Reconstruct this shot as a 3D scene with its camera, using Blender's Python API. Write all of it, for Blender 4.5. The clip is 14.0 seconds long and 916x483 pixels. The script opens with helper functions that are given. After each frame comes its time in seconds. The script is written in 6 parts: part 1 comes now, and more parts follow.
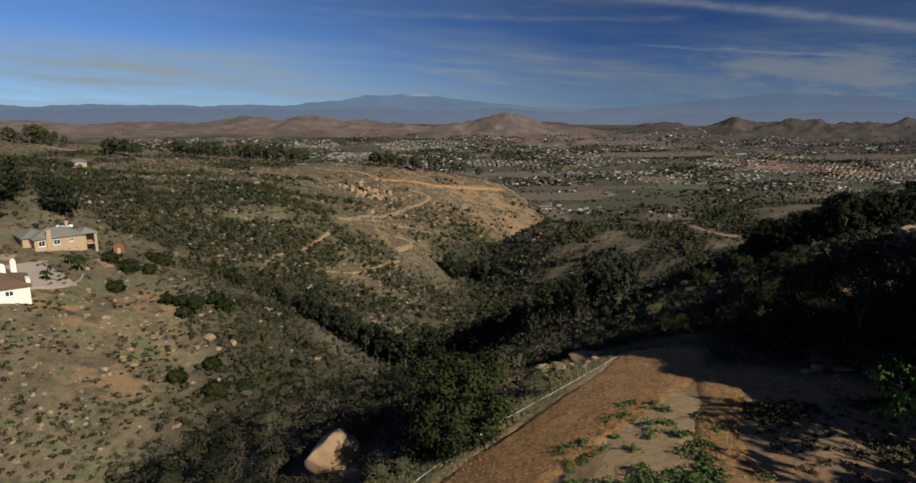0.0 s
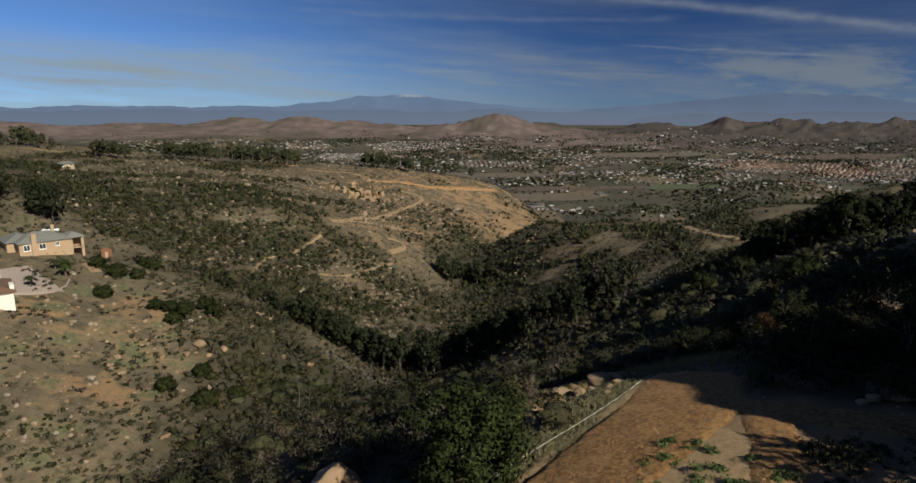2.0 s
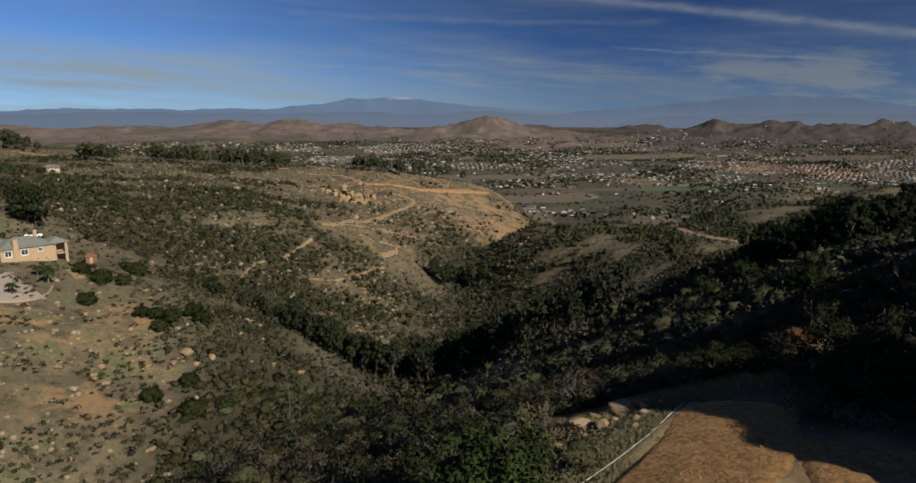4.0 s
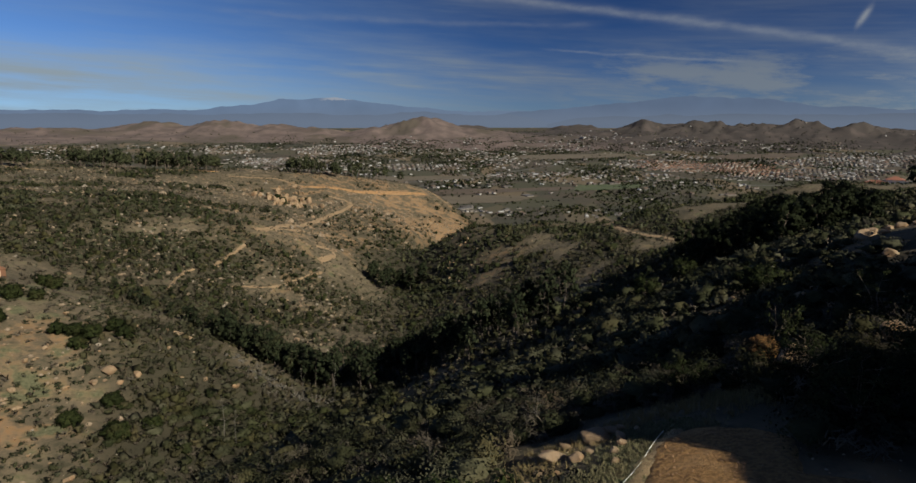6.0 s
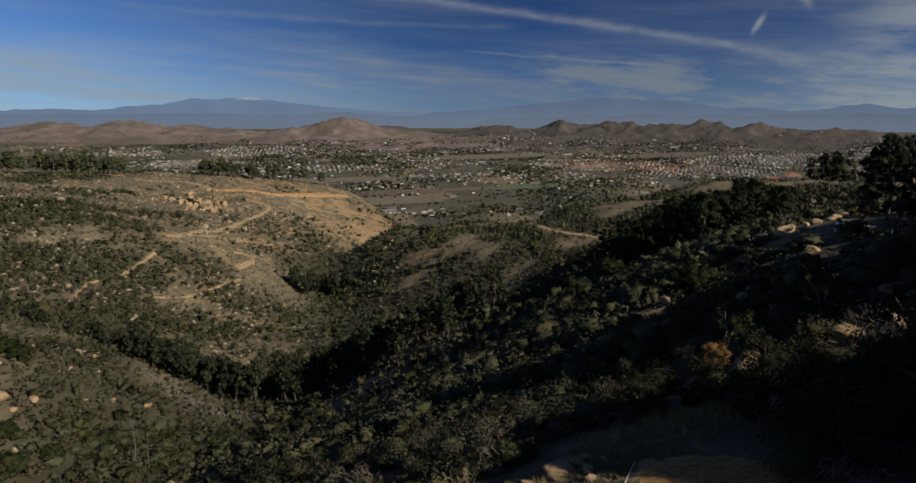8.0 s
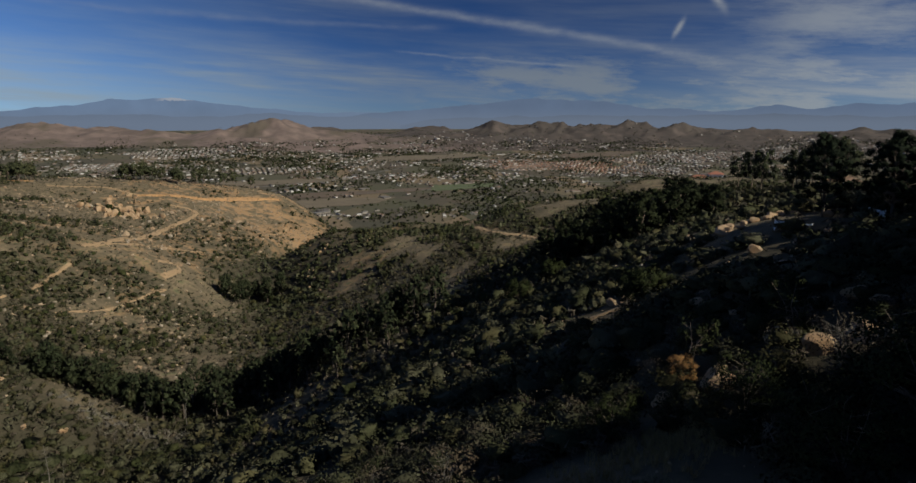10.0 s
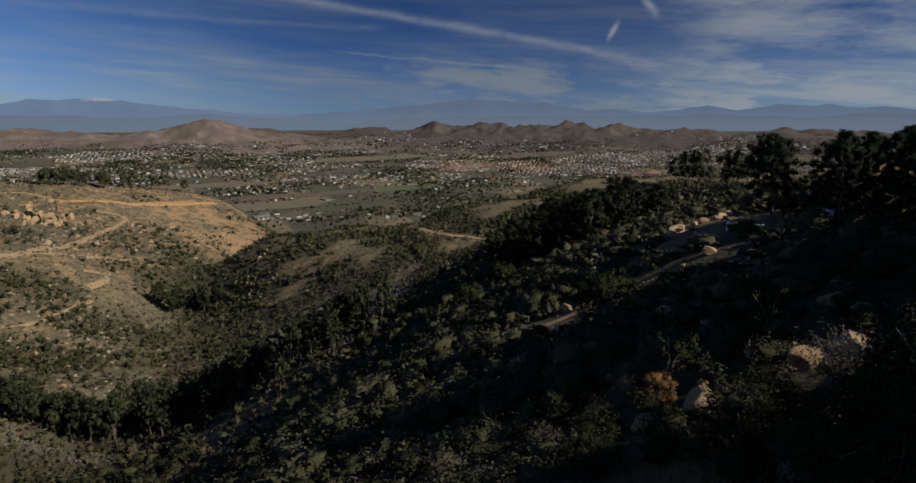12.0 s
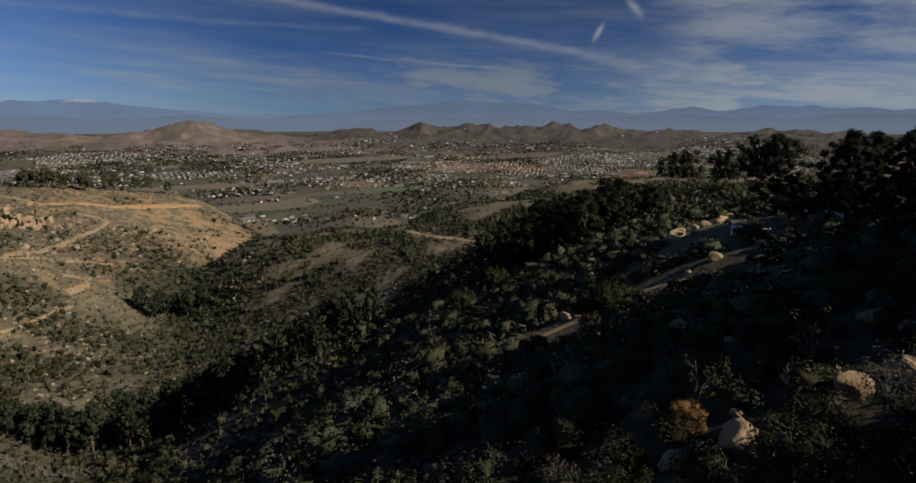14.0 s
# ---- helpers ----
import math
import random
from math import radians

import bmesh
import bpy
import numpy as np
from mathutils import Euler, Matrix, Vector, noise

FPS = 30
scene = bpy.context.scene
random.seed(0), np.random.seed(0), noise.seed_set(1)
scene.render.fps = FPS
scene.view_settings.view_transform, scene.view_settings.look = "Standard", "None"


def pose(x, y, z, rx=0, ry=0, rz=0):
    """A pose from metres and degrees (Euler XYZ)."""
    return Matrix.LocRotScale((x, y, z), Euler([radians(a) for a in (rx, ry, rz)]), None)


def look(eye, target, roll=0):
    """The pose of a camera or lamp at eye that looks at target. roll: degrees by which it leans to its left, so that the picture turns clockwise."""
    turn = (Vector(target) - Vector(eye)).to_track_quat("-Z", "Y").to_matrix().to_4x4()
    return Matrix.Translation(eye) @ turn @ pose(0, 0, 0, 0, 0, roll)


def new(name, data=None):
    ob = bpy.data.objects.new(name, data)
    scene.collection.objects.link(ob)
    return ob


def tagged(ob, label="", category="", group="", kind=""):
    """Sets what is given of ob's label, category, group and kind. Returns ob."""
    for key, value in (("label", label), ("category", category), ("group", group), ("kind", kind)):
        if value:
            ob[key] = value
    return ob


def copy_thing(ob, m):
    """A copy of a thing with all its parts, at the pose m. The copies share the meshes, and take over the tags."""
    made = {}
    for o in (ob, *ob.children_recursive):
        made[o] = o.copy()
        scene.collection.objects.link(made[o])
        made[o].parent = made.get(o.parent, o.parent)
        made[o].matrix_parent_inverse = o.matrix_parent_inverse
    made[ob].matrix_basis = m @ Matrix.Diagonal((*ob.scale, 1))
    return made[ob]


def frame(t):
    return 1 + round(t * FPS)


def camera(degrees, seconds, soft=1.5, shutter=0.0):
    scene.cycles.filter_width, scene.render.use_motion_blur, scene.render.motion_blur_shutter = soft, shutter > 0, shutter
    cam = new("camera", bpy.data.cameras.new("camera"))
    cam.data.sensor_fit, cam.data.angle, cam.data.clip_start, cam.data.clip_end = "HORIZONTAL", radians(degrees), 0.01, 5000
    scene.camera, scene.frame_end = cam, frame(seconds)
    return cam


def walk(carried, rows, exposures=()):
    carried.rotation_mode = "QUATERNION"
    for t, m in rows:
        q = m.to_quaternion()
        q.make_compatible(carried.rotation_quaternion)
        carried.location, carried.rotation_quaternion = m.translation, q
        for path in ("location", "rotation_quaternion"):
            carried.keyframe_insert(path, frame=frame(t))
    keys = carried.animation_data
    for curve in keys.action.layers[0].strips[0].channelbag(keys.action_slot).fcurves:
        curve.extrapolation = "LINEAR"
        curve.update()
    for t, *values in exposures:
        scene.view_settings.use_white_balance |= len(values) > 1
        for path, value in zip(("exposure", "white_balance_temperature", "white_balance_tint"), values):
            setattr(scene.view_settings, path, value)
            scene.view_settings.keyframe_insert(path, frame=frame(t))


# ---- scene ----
cam = camera(71.91, 14.0)
PATH = [
    (0, look((0.000, 0.000, 60.000), (0.004, 97.818, 39.222), 0.16)),
    (0.5, look((-0.161, 0.537, 60.022), (0.180, 98.352, 39.237), 0.16)),
    (1, look((-0.347, 1.155, 60.013), (0.293, 98.978, 39.272), 0.14)),
    (1.5, look((-0.519, 1.834, 59.989), (0.466, 99.657, 39.261), 0.11)),
    (2, look((-0.685, 2.569, 59.978), (0.546, 100.399, 39.293), 0.06)),
    (4.5, look((-1.309, 6.272, 59.728), (2.525, 104.122, 39.462), -0.06)),
    (5, look((-1.414, 7.010, 59.704), (4.687, 104.751, 39.468), -0.05)),
    (5.5, look((-1.523, 7.717, 59.735), (7.597, 105.226, 39.517), -0.07)),
    (6, look((-1.620, 8.391, 59.730), (10.730, 105.545, 39.517), -0.05)),
    (6.5, look((-1.727, 9.104, 59.730), (13.985, 105.772, 39.520), -0.02)),
    (7, look((-1.776, 9.790, 59.722), (16.810, 105.953, 39.543), -0.01)),
    (7.5, look((-1.846, 10.498, 59.706), (19.520, 106.087, 39.553), 0.01)),
    (8, look((-1.906, 11.168, 59.684), (22.339, 106.072, 39.546), 0.05)),
    (10.5, look((-1.645, 14.778, 59.619), (34.781, 105.737, 39.628), -0.03)),
    (11, look((-1.567, 15.505, 59.607), (37.440, 105.390, 39.630), -0.03)),
    (11.5, look((-1.427, 16.222, 59.593), (39.518, 105.248, 39.644), -0.05)),
    (12, look((-1.269, 16.989, 59.573), (40.926, 105.441, 39.675), -0.03)),
    (12.5, look((-1.090, 17.720, 59.550), (41.770, 105.860, 39.692), -0.07)),
    (13, look((-0.890, 18.476, 59.513), (42.426, 106.401, 39.691), -0.07)),
    (13.5, look((-0.670, 19.213, 59.489), (43.009, 106.968, 39.707), -0.09)),
    (14, look((-0.463, 20.000, 59.423), (43.586, 107.579, 39.687), -0.06)),
]
walk(cam, PATH)

# ---- daylight: low winter sun, high thin cloud ----
SUN_AZ, SUN_EL = radians(140), radians(34)
sun = new("sun", bpy.data.lights.new("sun", "SUN"))
sun.data.energy, sun.data.angle, sun.data.color = 5.0, radians(0.5), (1.0, 0.94, 0.77)
sun.matrix_world = look((math.sin(SUN_AZ) * 300, math.cos(SUN_AZ) * 300, 60 + 300 * math.tan(SUN_EL)), (0, 0, 60))
scene.view_settings.exposure = 0.27


class Nodes:
    """Short hand for building node trees."""

    def __init__(self, tree):
        self.tree = tree
        tree.nodes.clear()

    def add(self, kind, **inputs):
        node = self.tree.nodes.new(kind)
        for key, value in inputs.items():
            self.put(node.inputs[key.replace("_", " ")], value)
        return node

    def put(self, socket, value):
        if isinstance(value, bpy.types.NodeSocket):
            self.tree.links.new(value, socket)
        else:
            socket.default_value = value

    def math(self, op, a, b=0.0, c=0.0, clamp=False):
        node = self.tree.nodes.new("ShaderNodeMath")
        node.operation, node.use_clamp = op, clamp
        for socket, value in zip(node.inputs, (a, b, c)):
            self.put(socket, value)
        return node.outputs[0]

    def mix(self, factor, a, b, blend="MIX"):
        node = self.tree.nodes.new("ShaderNodeMix")
        node.data_type, node.blend_type = "RGBA", blend
        self.put(node.inputs[0], factor)
        self.put(node.inputs[6], a)
        self.put(node.inputs[7], b)
        return node.outputs[2]

    def noise(self, vector, scale, detail=4.0, rough=0.55):
        node = self.add("ShaderNodeTexNoise", Scale=scale, Detail=detail, Roughness=rough)
        self.tree.links.new(vector, node.inputs["Vector"])
        return node.outputs[0]

    def ramp(self, factor, low, high):
        node = self.tree.nodes.new("ShaderNodeMapRange")
        node.interpolation_type = "SMOOTHSTEP"
        for socket, value in zip(node.inputs, (factor, low, high, 0.0, 1.0)):
            self.put(socket, value)
        return node.outputs[0]

    def scaled(self, vector, x, y, z):
        node = self.tree.nodes.new("ShaderNodeMapping")
        self.tree.links.new(vector, node.inputs[0])
        node.inputs[3].default_value = (x, y, z)
        return node.outputs[0]


def build_sky():
    world = bpy.data.worlds.new("sky")
    world.use_nodes = True
    scene.world = world
    n = Nodes(world.node_tree)
    sky = n.add("ShaderNodeTexSky")
    sky.sky_type, sky.sun_disc = "NISHITA", False
    sky.sun_elevation, sky.sun_rotation = SUN_EL, SUN_AZ
    sky.air_density, sky.dust_density, sky.ozone_density, sky.altitude = 0.62, 0.0, 8.0, 2500
    way = n.add("ShaderNodeTexCoord").outputs["Generated"]
    split = n.add("ShaderNodeSeparateXYZ", Vector=way)
    az = n.math("ARCTAN2", split.outputs[0], split.outputs[1])
    el = n.math("ARCSINE", split.outputs[2])
    flat = n.add("ShaderNodeCombineXYZ", X=az, Y=el).outputs[0]
    # cirrus: long thin streaks in two layers, drawn out by the wind
    lean = n.add("ShaderNodeCombineXYZ", X=az, Y=n.math("ADD", el, n.math("MULTIPLY", az, 0.06))).outputs[0]
    broad = n.noise(n.scaled(lean, 2.2, 17.0, 1.0), 1.0, 5.0, 0.55)
    fine = n.noise(n.scaled(lean, 5.0, 70.0, 1.0), 1.0, 6.0, 0.6)
    puffs = n.noise(n.scaled(lean, 4.2, 19.0, 1.0), 1.0, 7.0, 0.66)
    veil = n.math("MULTIPLY", n.ramp(broad, 0.36, 0.60), n.math("ADD", 0.35, n.math("MULTIPLY", n.ramp(fine, 0.3, 0.7), 0.65)))
    low = n.math("MULTIPLY", n.ramp(el, -0.06, 0.012), n.ramp(el, 0.115, 0.05))
    veil = n.math("MULTIPLY", n.math("ADD", n.math("MULTIPLY", veil, 0.62), n.math("ADD", 0.06, n.math("MULTIPLY", n.ramp(az, 0.35, -0.6), 0.26))), n.math("ADD", low, 0.40))
    bank = n.math("MULTIPLY", n.ramp(puffs, 0.38, 0.60), n.math("MULTIPLY", low, n.ramp(az, 0.10, 0.42)))
    veil = n.math("MAXIMUM", veil, n.math("MULTIPLY", bank, 0.95))
    high = n.math("MULTIPLY", n.ramp(puffs, 0.30, 0.66), n.math("MULTIPLY", n.ramp(el, 0.04, 0.08), n.ramp(az, 0.66, 0.86)))
    veil = n.math("MAXIMUM", veil, n.math("MULTIPLY", high, 0.8))
    # thin cloud seen straight up hides little of the blue
    veil = n.math("MULTIPLY", veil, n.math("ADD", 0.15, n.math("MULTIPLY", n.ramp(el, 0.75, 0.16), 0.85)))
    # old vapour trails, as arcs across the sky
    wobble = n.math("MULTIPLY", n.math("SUBTRACT", n.noise(n.scaled(flat, 12.0, 20.0, 1.0), 1.0, 4.0), 0.5), 0.012)
    rough = n.ramp(n.noise(n.scaled(flat, 30.0, 60.0, 1.0), 1.0, 5.0), 0.25, 0.7)
    trails = 0.0
    for a0, e0, slope, bend, wide, start, end, power in TRAILS:
        off = n.math("SUBTRACT", az, a0)
        line = n.math("ADD", e0, n.math("MULTIPLY", off, n.math("ADD", slope, n.math("MULTIPLY", off, bend))))
        gap = n.math("DIVIDE", n.math("ADD", n.math("SUBTRACT", el, line), wobble), wide)
        body = n.math("EXPONENT", n.math("MULTIPLY", n.math("MULTIPLY", gap, gap), -1.0))
        body = n.math("MULTIPLY", body, n.math("MULTIPLY", n.ramp(az, start, start + min(0.06, (end - start) / 2)), n.ramp(az, end, end - min(0.06, (end - start) / 2))))
        body = n.math("MULTIPLY", n.math("MULTIPLY", body, n.math("ADD", 0.4, n.math("MULTIPLY", rough, 0.6))), power)
        trails = n.math("MAXIMUM", trails, body)
    streak = n.math("ADD", 0.62, n.math("MULTIPLY", n.ramp(fine, 0.30, 0.68), 0.38))
    veil = n.math("MAXIMUM", veil, n.math("MULTIPLY", n.math("MULTIPLY", n.ramp(el, 0.115, 0.0), streak), n.math("SUBTRACT", 0.9, n.math("MULTIPLY", n.ramp(az, -0.1, 0.35), 0.4))))
    veil = n.math("MULTIPLY", veil, 0.8, clamp=True)
    clouds = n.mix(n.ramp(az, 0.55, 0.95), n.mix(n.ramp(az, -0.3, 0.35), CLOUD_WEST, CLOUD_NORTH), CLOUD_EAST)
    clear = n.mix(n.ramp(az, 0.6, 1.0), n.mix(n.ramp(az, -0.7, 0.30), (1.16, 1.37, 1.49, 1), (0.30, 0.43, 0.57, 1)), (0.42, 0.58, 0.72, 1))
    colour = n.mix(veil, n.mix(1.0, sky.outputs[0], clear, "MULTIPLY"), clouds)
    colour = n.mix(n.math("MULTIPLY", trails, 0.75, clamp=True), colour, (4.6, 5.0, 5.4, 1))
    back = n.add("ShaderNodeBackground", Color=colour, Strength=0.05)
    n.add("ShaderNodeOutputWorld", Surface=back.outputs[0])


# azimuth and height of a point of the trail, slope, bend, half width, from and to (radians), density
TRAILS = [
    (0.40, 0.1350, -0.155, -0.100, 0.0060, 0.06, 0.77, 0.56),
    (0.42, 0.0776, -0.083, 0.0, 0.0018, 0.24, 0.56, 0.38),
    (0.676, 0.118, 1.2, 0.0, 0.0060, 0.664, 0.688, 1.4),
    (0.727, 0.151, -0.95, 0.0, 0.0075, 0.708, 0.744, 1.1),
    (0.10, 0.130, -0.03, 0.0, 0.0040, -0.25, 0.36, 0.22),
]
CLOUD_WEST, CLOUD_NORTH, CLOUD_EAST = (4.3, 5.4, 6.3, 1), (3.2, 3.65, 4.0, 1), (5.2, 5.6, 5.8, 1)
build_sky()


# ---- materials ----
def material(name):
    mat = bpy.data.materials.new(name)
    mat.use_nodes = True
    return mat, Nodes(mat.node_tree)


def finish(n, colour, rough=0.9, bump=None, strength=0.3, distance=0.05, metal=0.0, **more):
    bsdf = n.add("ShaderNodeBsdfPrincipled", Base_Color=colour, Roughness=rough, Metallic=metal, **more)
    if bump is not None:
        node = n.add("ShaderNodeBump", Height=bump, Strength=strength, Distance=distance)
        n.put(bsdf.inputs["Normal"], node.outputs[0])
    n.add("ShaderNodeOutputMaterial", Surface=bsdf.outputs[0])


def where(n):
    return n.add("ShaderNodeNewGeometry").outputs["Position"]


def value_of(n, name):
    node = n.add("ShaderNodeAttribute")
    node.attribute_name = name
    return node.outputs["Fac"]


def ground_material():
    mat, n = material("chaparral_soil")
    at = where(n)
    big, mid, small, fine = n.noise(at, 0.02, 5), n.noise(at, 0.16, 5), n.noise(at, 1.6, 6, 0.65), n.noise(at, 0.55, 6, 0.7)
    soil = n.mix(n.ramp(mid, 0.35, 0.7), (0.096, 0.078, 0.052, 1), (0.165, 0.127, 0.083, 1))
    bare = n.math("ADD", n.math("MULTIPLY", n.math("SUBTRACT", big, 0.5), 1.4), n.math("MULTIPLY", n.math("SUBTRACT", mid, 0.5), 1.8))
    bare = n.ramp(n.math("ADD", bare, value_of(n, "bare")), 0.16, 0.5)
    soil = n.mix(bare, soil, n.mix(n.ramp(fine, 0.35, 0.65), (0.240, 0.140, 0.070, 1), (0.200, 0.142, 0.088, 1)))
    soil = n.mix(n.math("MULTIPLY", n.ramp(small, 0.5, 0.75), 0.4), soil, (0.23, 0.165, 0.105, 1))
    grass = n.mix(n.ramp(small, 0.3, 0.7), (0.066, 0.073, 0.038, 1), (0.135, 0.128, 0.074, 1))
    cover = n.math("ADD", value_of(n, "grass"), n.math("MULTIPLY", n.math("SUBTRACT", mid, 0.5), 2.0))
    colour = n.mix(n.ramp(cover, 0.35, 0.65), soil, grass)
    sage = n.mix(small, (0.035, 0.034, 0.018, 1), (0.075, 0.066, 0.042, 1))
    colour = n.mix(n.math("MULTIPLY", n.ramp(fine, 0.50, 0.60), n.math("SUBTRACT", 0.75, n.math("MULTIPLY", bare, 0.55))), colour, sage)
    # leaf litter, coloured darker still for the shade under the brush
    litter_shade = n.mix(mid, (0.020, 0.019, 0.012, 1), (0.040, 0.037, 0.023, 1))
    colour = n.mix(value_of(n, "litter_shade"), colour, litter_shade)
    plain = n.mix(n.ramp(n.noise(at, 0.006, 5), 0.35, 0.65), (0.070, 0.057, 0.044, 1), (0.046, 0.045, 0.034, 1))
    cells = n.add("ShaderNodeTexVoronoi", Vector=n.scaled(at, 0.011, 0.006, 0.0), Scale=1.0)
    parcel = n.add("ShaderNodeSeparateXYZ", Vector=cells.outputs["Color"]).outputs[0]
    field = n.mix(n.ramp(parcel, 0.55, 0.95), (0.058, 0.058, 0.038, 1), (0.150, 0.112, 0.074, 1))
    plain = n.mix(n.ramp(parcel, 0.30, 0.42), plain, n.mix(n.math("MULTIPLY", n.noise(at, 0.03, 4), 0.5), field, plain))
    colour = n.mix(value_of(n, "valley"), colour, plain)
    slope = n.mix(n.ramp(n.noise(at, 0.012, 5), 0.35, 0.65), (0.090, 0.070, 0.065, 1), (0.142, 0.107, 0.098, 1))
    slope = n.mix(n.ramp(n.noise(at, 0.004, 3), 0.5, 0.65), slope, (0.080, 0.066, 0.054, 1))
    slope = n.mix(n.math("MULTIPLY", value_of(n, "woody"), n.math("ADD", 0.7, n.math("MULTIPLY", n.ramp(n.noise(at, 0.02, 5), 0.3, 0.6), 0.3))), slope, (0.047, 0.040, 0.038, 1))
    colour = n.mix(value_of(n, "hill"), colour, slope)
    finish(n, colour, 0.95, n.noise(at, 3.0, 6, 0.7), 0.5, 0.15, Specular_IOR_Level=0.2)
    return mat


def leaf_material(name, dark, light, dry=(0.16, 0.12, 0.06, 1), dryness=0.12, scale=0.25, bushes=False, grain=3.0, blades=False):
    mat, n = material(name)
    each = n.add("ShaderNodeNewGeometry").outputs["Random Per Island"]
    at = where(n)
    if bushes:
        tone = value_of(n, "tone")
        mottle = n.ramp(n.noise(at, grain, 4, 0.65), 0.32, 0.68)
        each = n.math("ADD", n.math("ADD", n.math("MULTIPLY", each, 0.14), n.math("MULTIPLY", tone, 0.46)), n.math("MULTIPLY", mottle, 0.40))
    colour = n.mix(each, dark, light)
    if bushes:
        other = n.math("FRACT", n.math("MULTIPLY", tone, 7.31))
        dusty = tuple(0.5 * c + 0.5 * g for c, g in zip(light, (0.085, 0.078, 0.060, 1)))
        colour = n.mix(n.math("MULTIPLY", n.ramp(other, 0.55, 0.85), 0.8), colour, dusty)
        warm = tuple(0.5 * c + 0.5 * g for c, g in zip(light, (0.095, 0.070, 0.035, 1)))
        colour = n.mix(n.math("MULTIPLY", n.ramp(other, 0.28, 0.05), 0.55), colour, warm)
    patch = n.noise(at, scale, 3)
    colour = n.mix(n.math("MULTIPLY", n.ramp(patch, 0.55, 0.7), dryness * 4, clamp=True), colour, dry)
    colour = n.mix(n.math("MULTIPLY", n.ramp(n.noise(at, scale * 0.6, 2), 0.4, 0.65), 0.5), colour, dark)
    if blades:
        finish(n, colour, 0.7, Specular_IOR_Level=0.12)
        return mat
    lean = n.add("ShaderNodeAttribute")
    lean.attribute_name = "away"
    turned = n.add("ShaderNodeVectorTransform", Vector=lean.outputs["Vector"])
    turned.vector_type, turned.convert_from, turned.convert_to = "NORMAL", "OBJECT", "WORLD"
    bsdf = n.add("ShaderNodeBsdfPrincipled", Base_Color=colour, Roughness=0.8, Specular_IOR_Level=0.08, Normal=turned.outputs[0])
    n.add("ShaderNodeOutputMaterial", Surface=bsdf.outputs[0])
    return mat


def rock_material(name, pale, warm, stain=(0.09, 0.075, 0.06, 1)):
    mat, n = material(name)
    at = n.add("ShaderNodeTexCoord").outputs["Object"]
    each = n.add("ShaderNodeObjectInfo").outputs["Random"]
    big, small = n.noise(at, 0.9, 5, 0.6), n.noise(at, 9.0, 6, 0.7)
    colour = n.mix(n.ramp(big, 0.35, 0.68), pale, warm)
    colour = n.mix(n.math("MULTIPLY", each, 0.4), colour, warm)
    colour = n.mix(n.math("MULTIPLY", n.ramp(small, 0.55, 0.8), 0.55), colour, stain)
    finish(n, colour, 0.9, n.math("ADD", big, small), 0.5, 0.12)
    return mat


def dirt_material(name, low, high, pale, grain=2.5):
    mat, n = material(name)
    at = where(n)
    big, small, tiny = n.noise(at, grain * 0.15, 5), n.noise(at, grain, 6, 0.7), n.noise(at, grain * 8, 5, 0.7)
    colour = n.mix(n.ramp(small, 0.38, 0.62), low, high)
    colour = n.mix(n.math("MULTIPLY", n.ramp(big, 0.5, 0.75), 0.6), colour, pale)
    colour = n.mix(n.math("MULTIPLY", n.ramp(tiny, 0.55, 0.75), 0.35), colour, pale)
    finish(n, colour, 0.97, n.math("ADD", small, tiny), 0.7, 0.06)
    return mat


def paint_material(name, colour, rough=0.7, wear=0.15, grain=6.0):
    """A plain built surface with weathering at two scales."""
    mat, n = material(name)
    at = n.add("ShaderNodeTexCoord").outputs["Object"]
    dirt = tuple(c * 0.55 for c in colour[:3]) + (1,)
    patch = n.math("ADD", n.math("MULTIPLY", n.noise(at, grain * 0.12, 4), 0.6), n.math("MULTIPLY", n.noise(at, grain, 5), 0.4))
    finish(n, n.mix(n.math("MULTIPLY", n.ramp(patch, 0.42, 0.7), wear * 3, clamp=True), colour, dirt), rough, n.noise(at, grain * 5, 4), 0.15, 0.02)
    return mat


def tile_material(name, low, high):
    """Roof tiles of many tones, a random one each."""
    mat, n = material(name)
    each = n.add("ShaderNodeObjectInfo").outputs["Random"]
    at = n.add("ShaderNodeTexCoord").outputs["Object"]
    mixed = n.math("ADD", n.math("MULTIPLY", each, 0.7), n.math("MULTIPLY", n.noise(at, 3.0, 4), 0.4))
    finish(n, n.mix(mixed, low, high), 0.8, n.noise(at, 20, 4), 0.2, 0.02)
    return mat


def island_material(name, tones, rough=0.8):
    """One of a few tones for each piece of a joined mesh."""
    mat, n = material(name)
    each = n.add("ShaderNodeNewGeometry").outputs["Random Per Island"]
    ramp = n.add("ShaderNodeValToRGB", Fac=each)
    ramp.color_ramp.interpolation = "CONSTANT"
    for k, tone in enumerate(tones):
        spot = ramp.color_ramp.elements[k] if k < 2 else ramp.color_ramp.elements.new(k / len(tones))
        spot.position, spot.color = k / len(tones), tone
    finish(n, n.mix(n.math("MULTIPLY", n.noise(where(n), 0.05, 3), 0.4), ramp.outputs[0], (0.12, 0.10, 0.088, 1)), rough)
    return mat


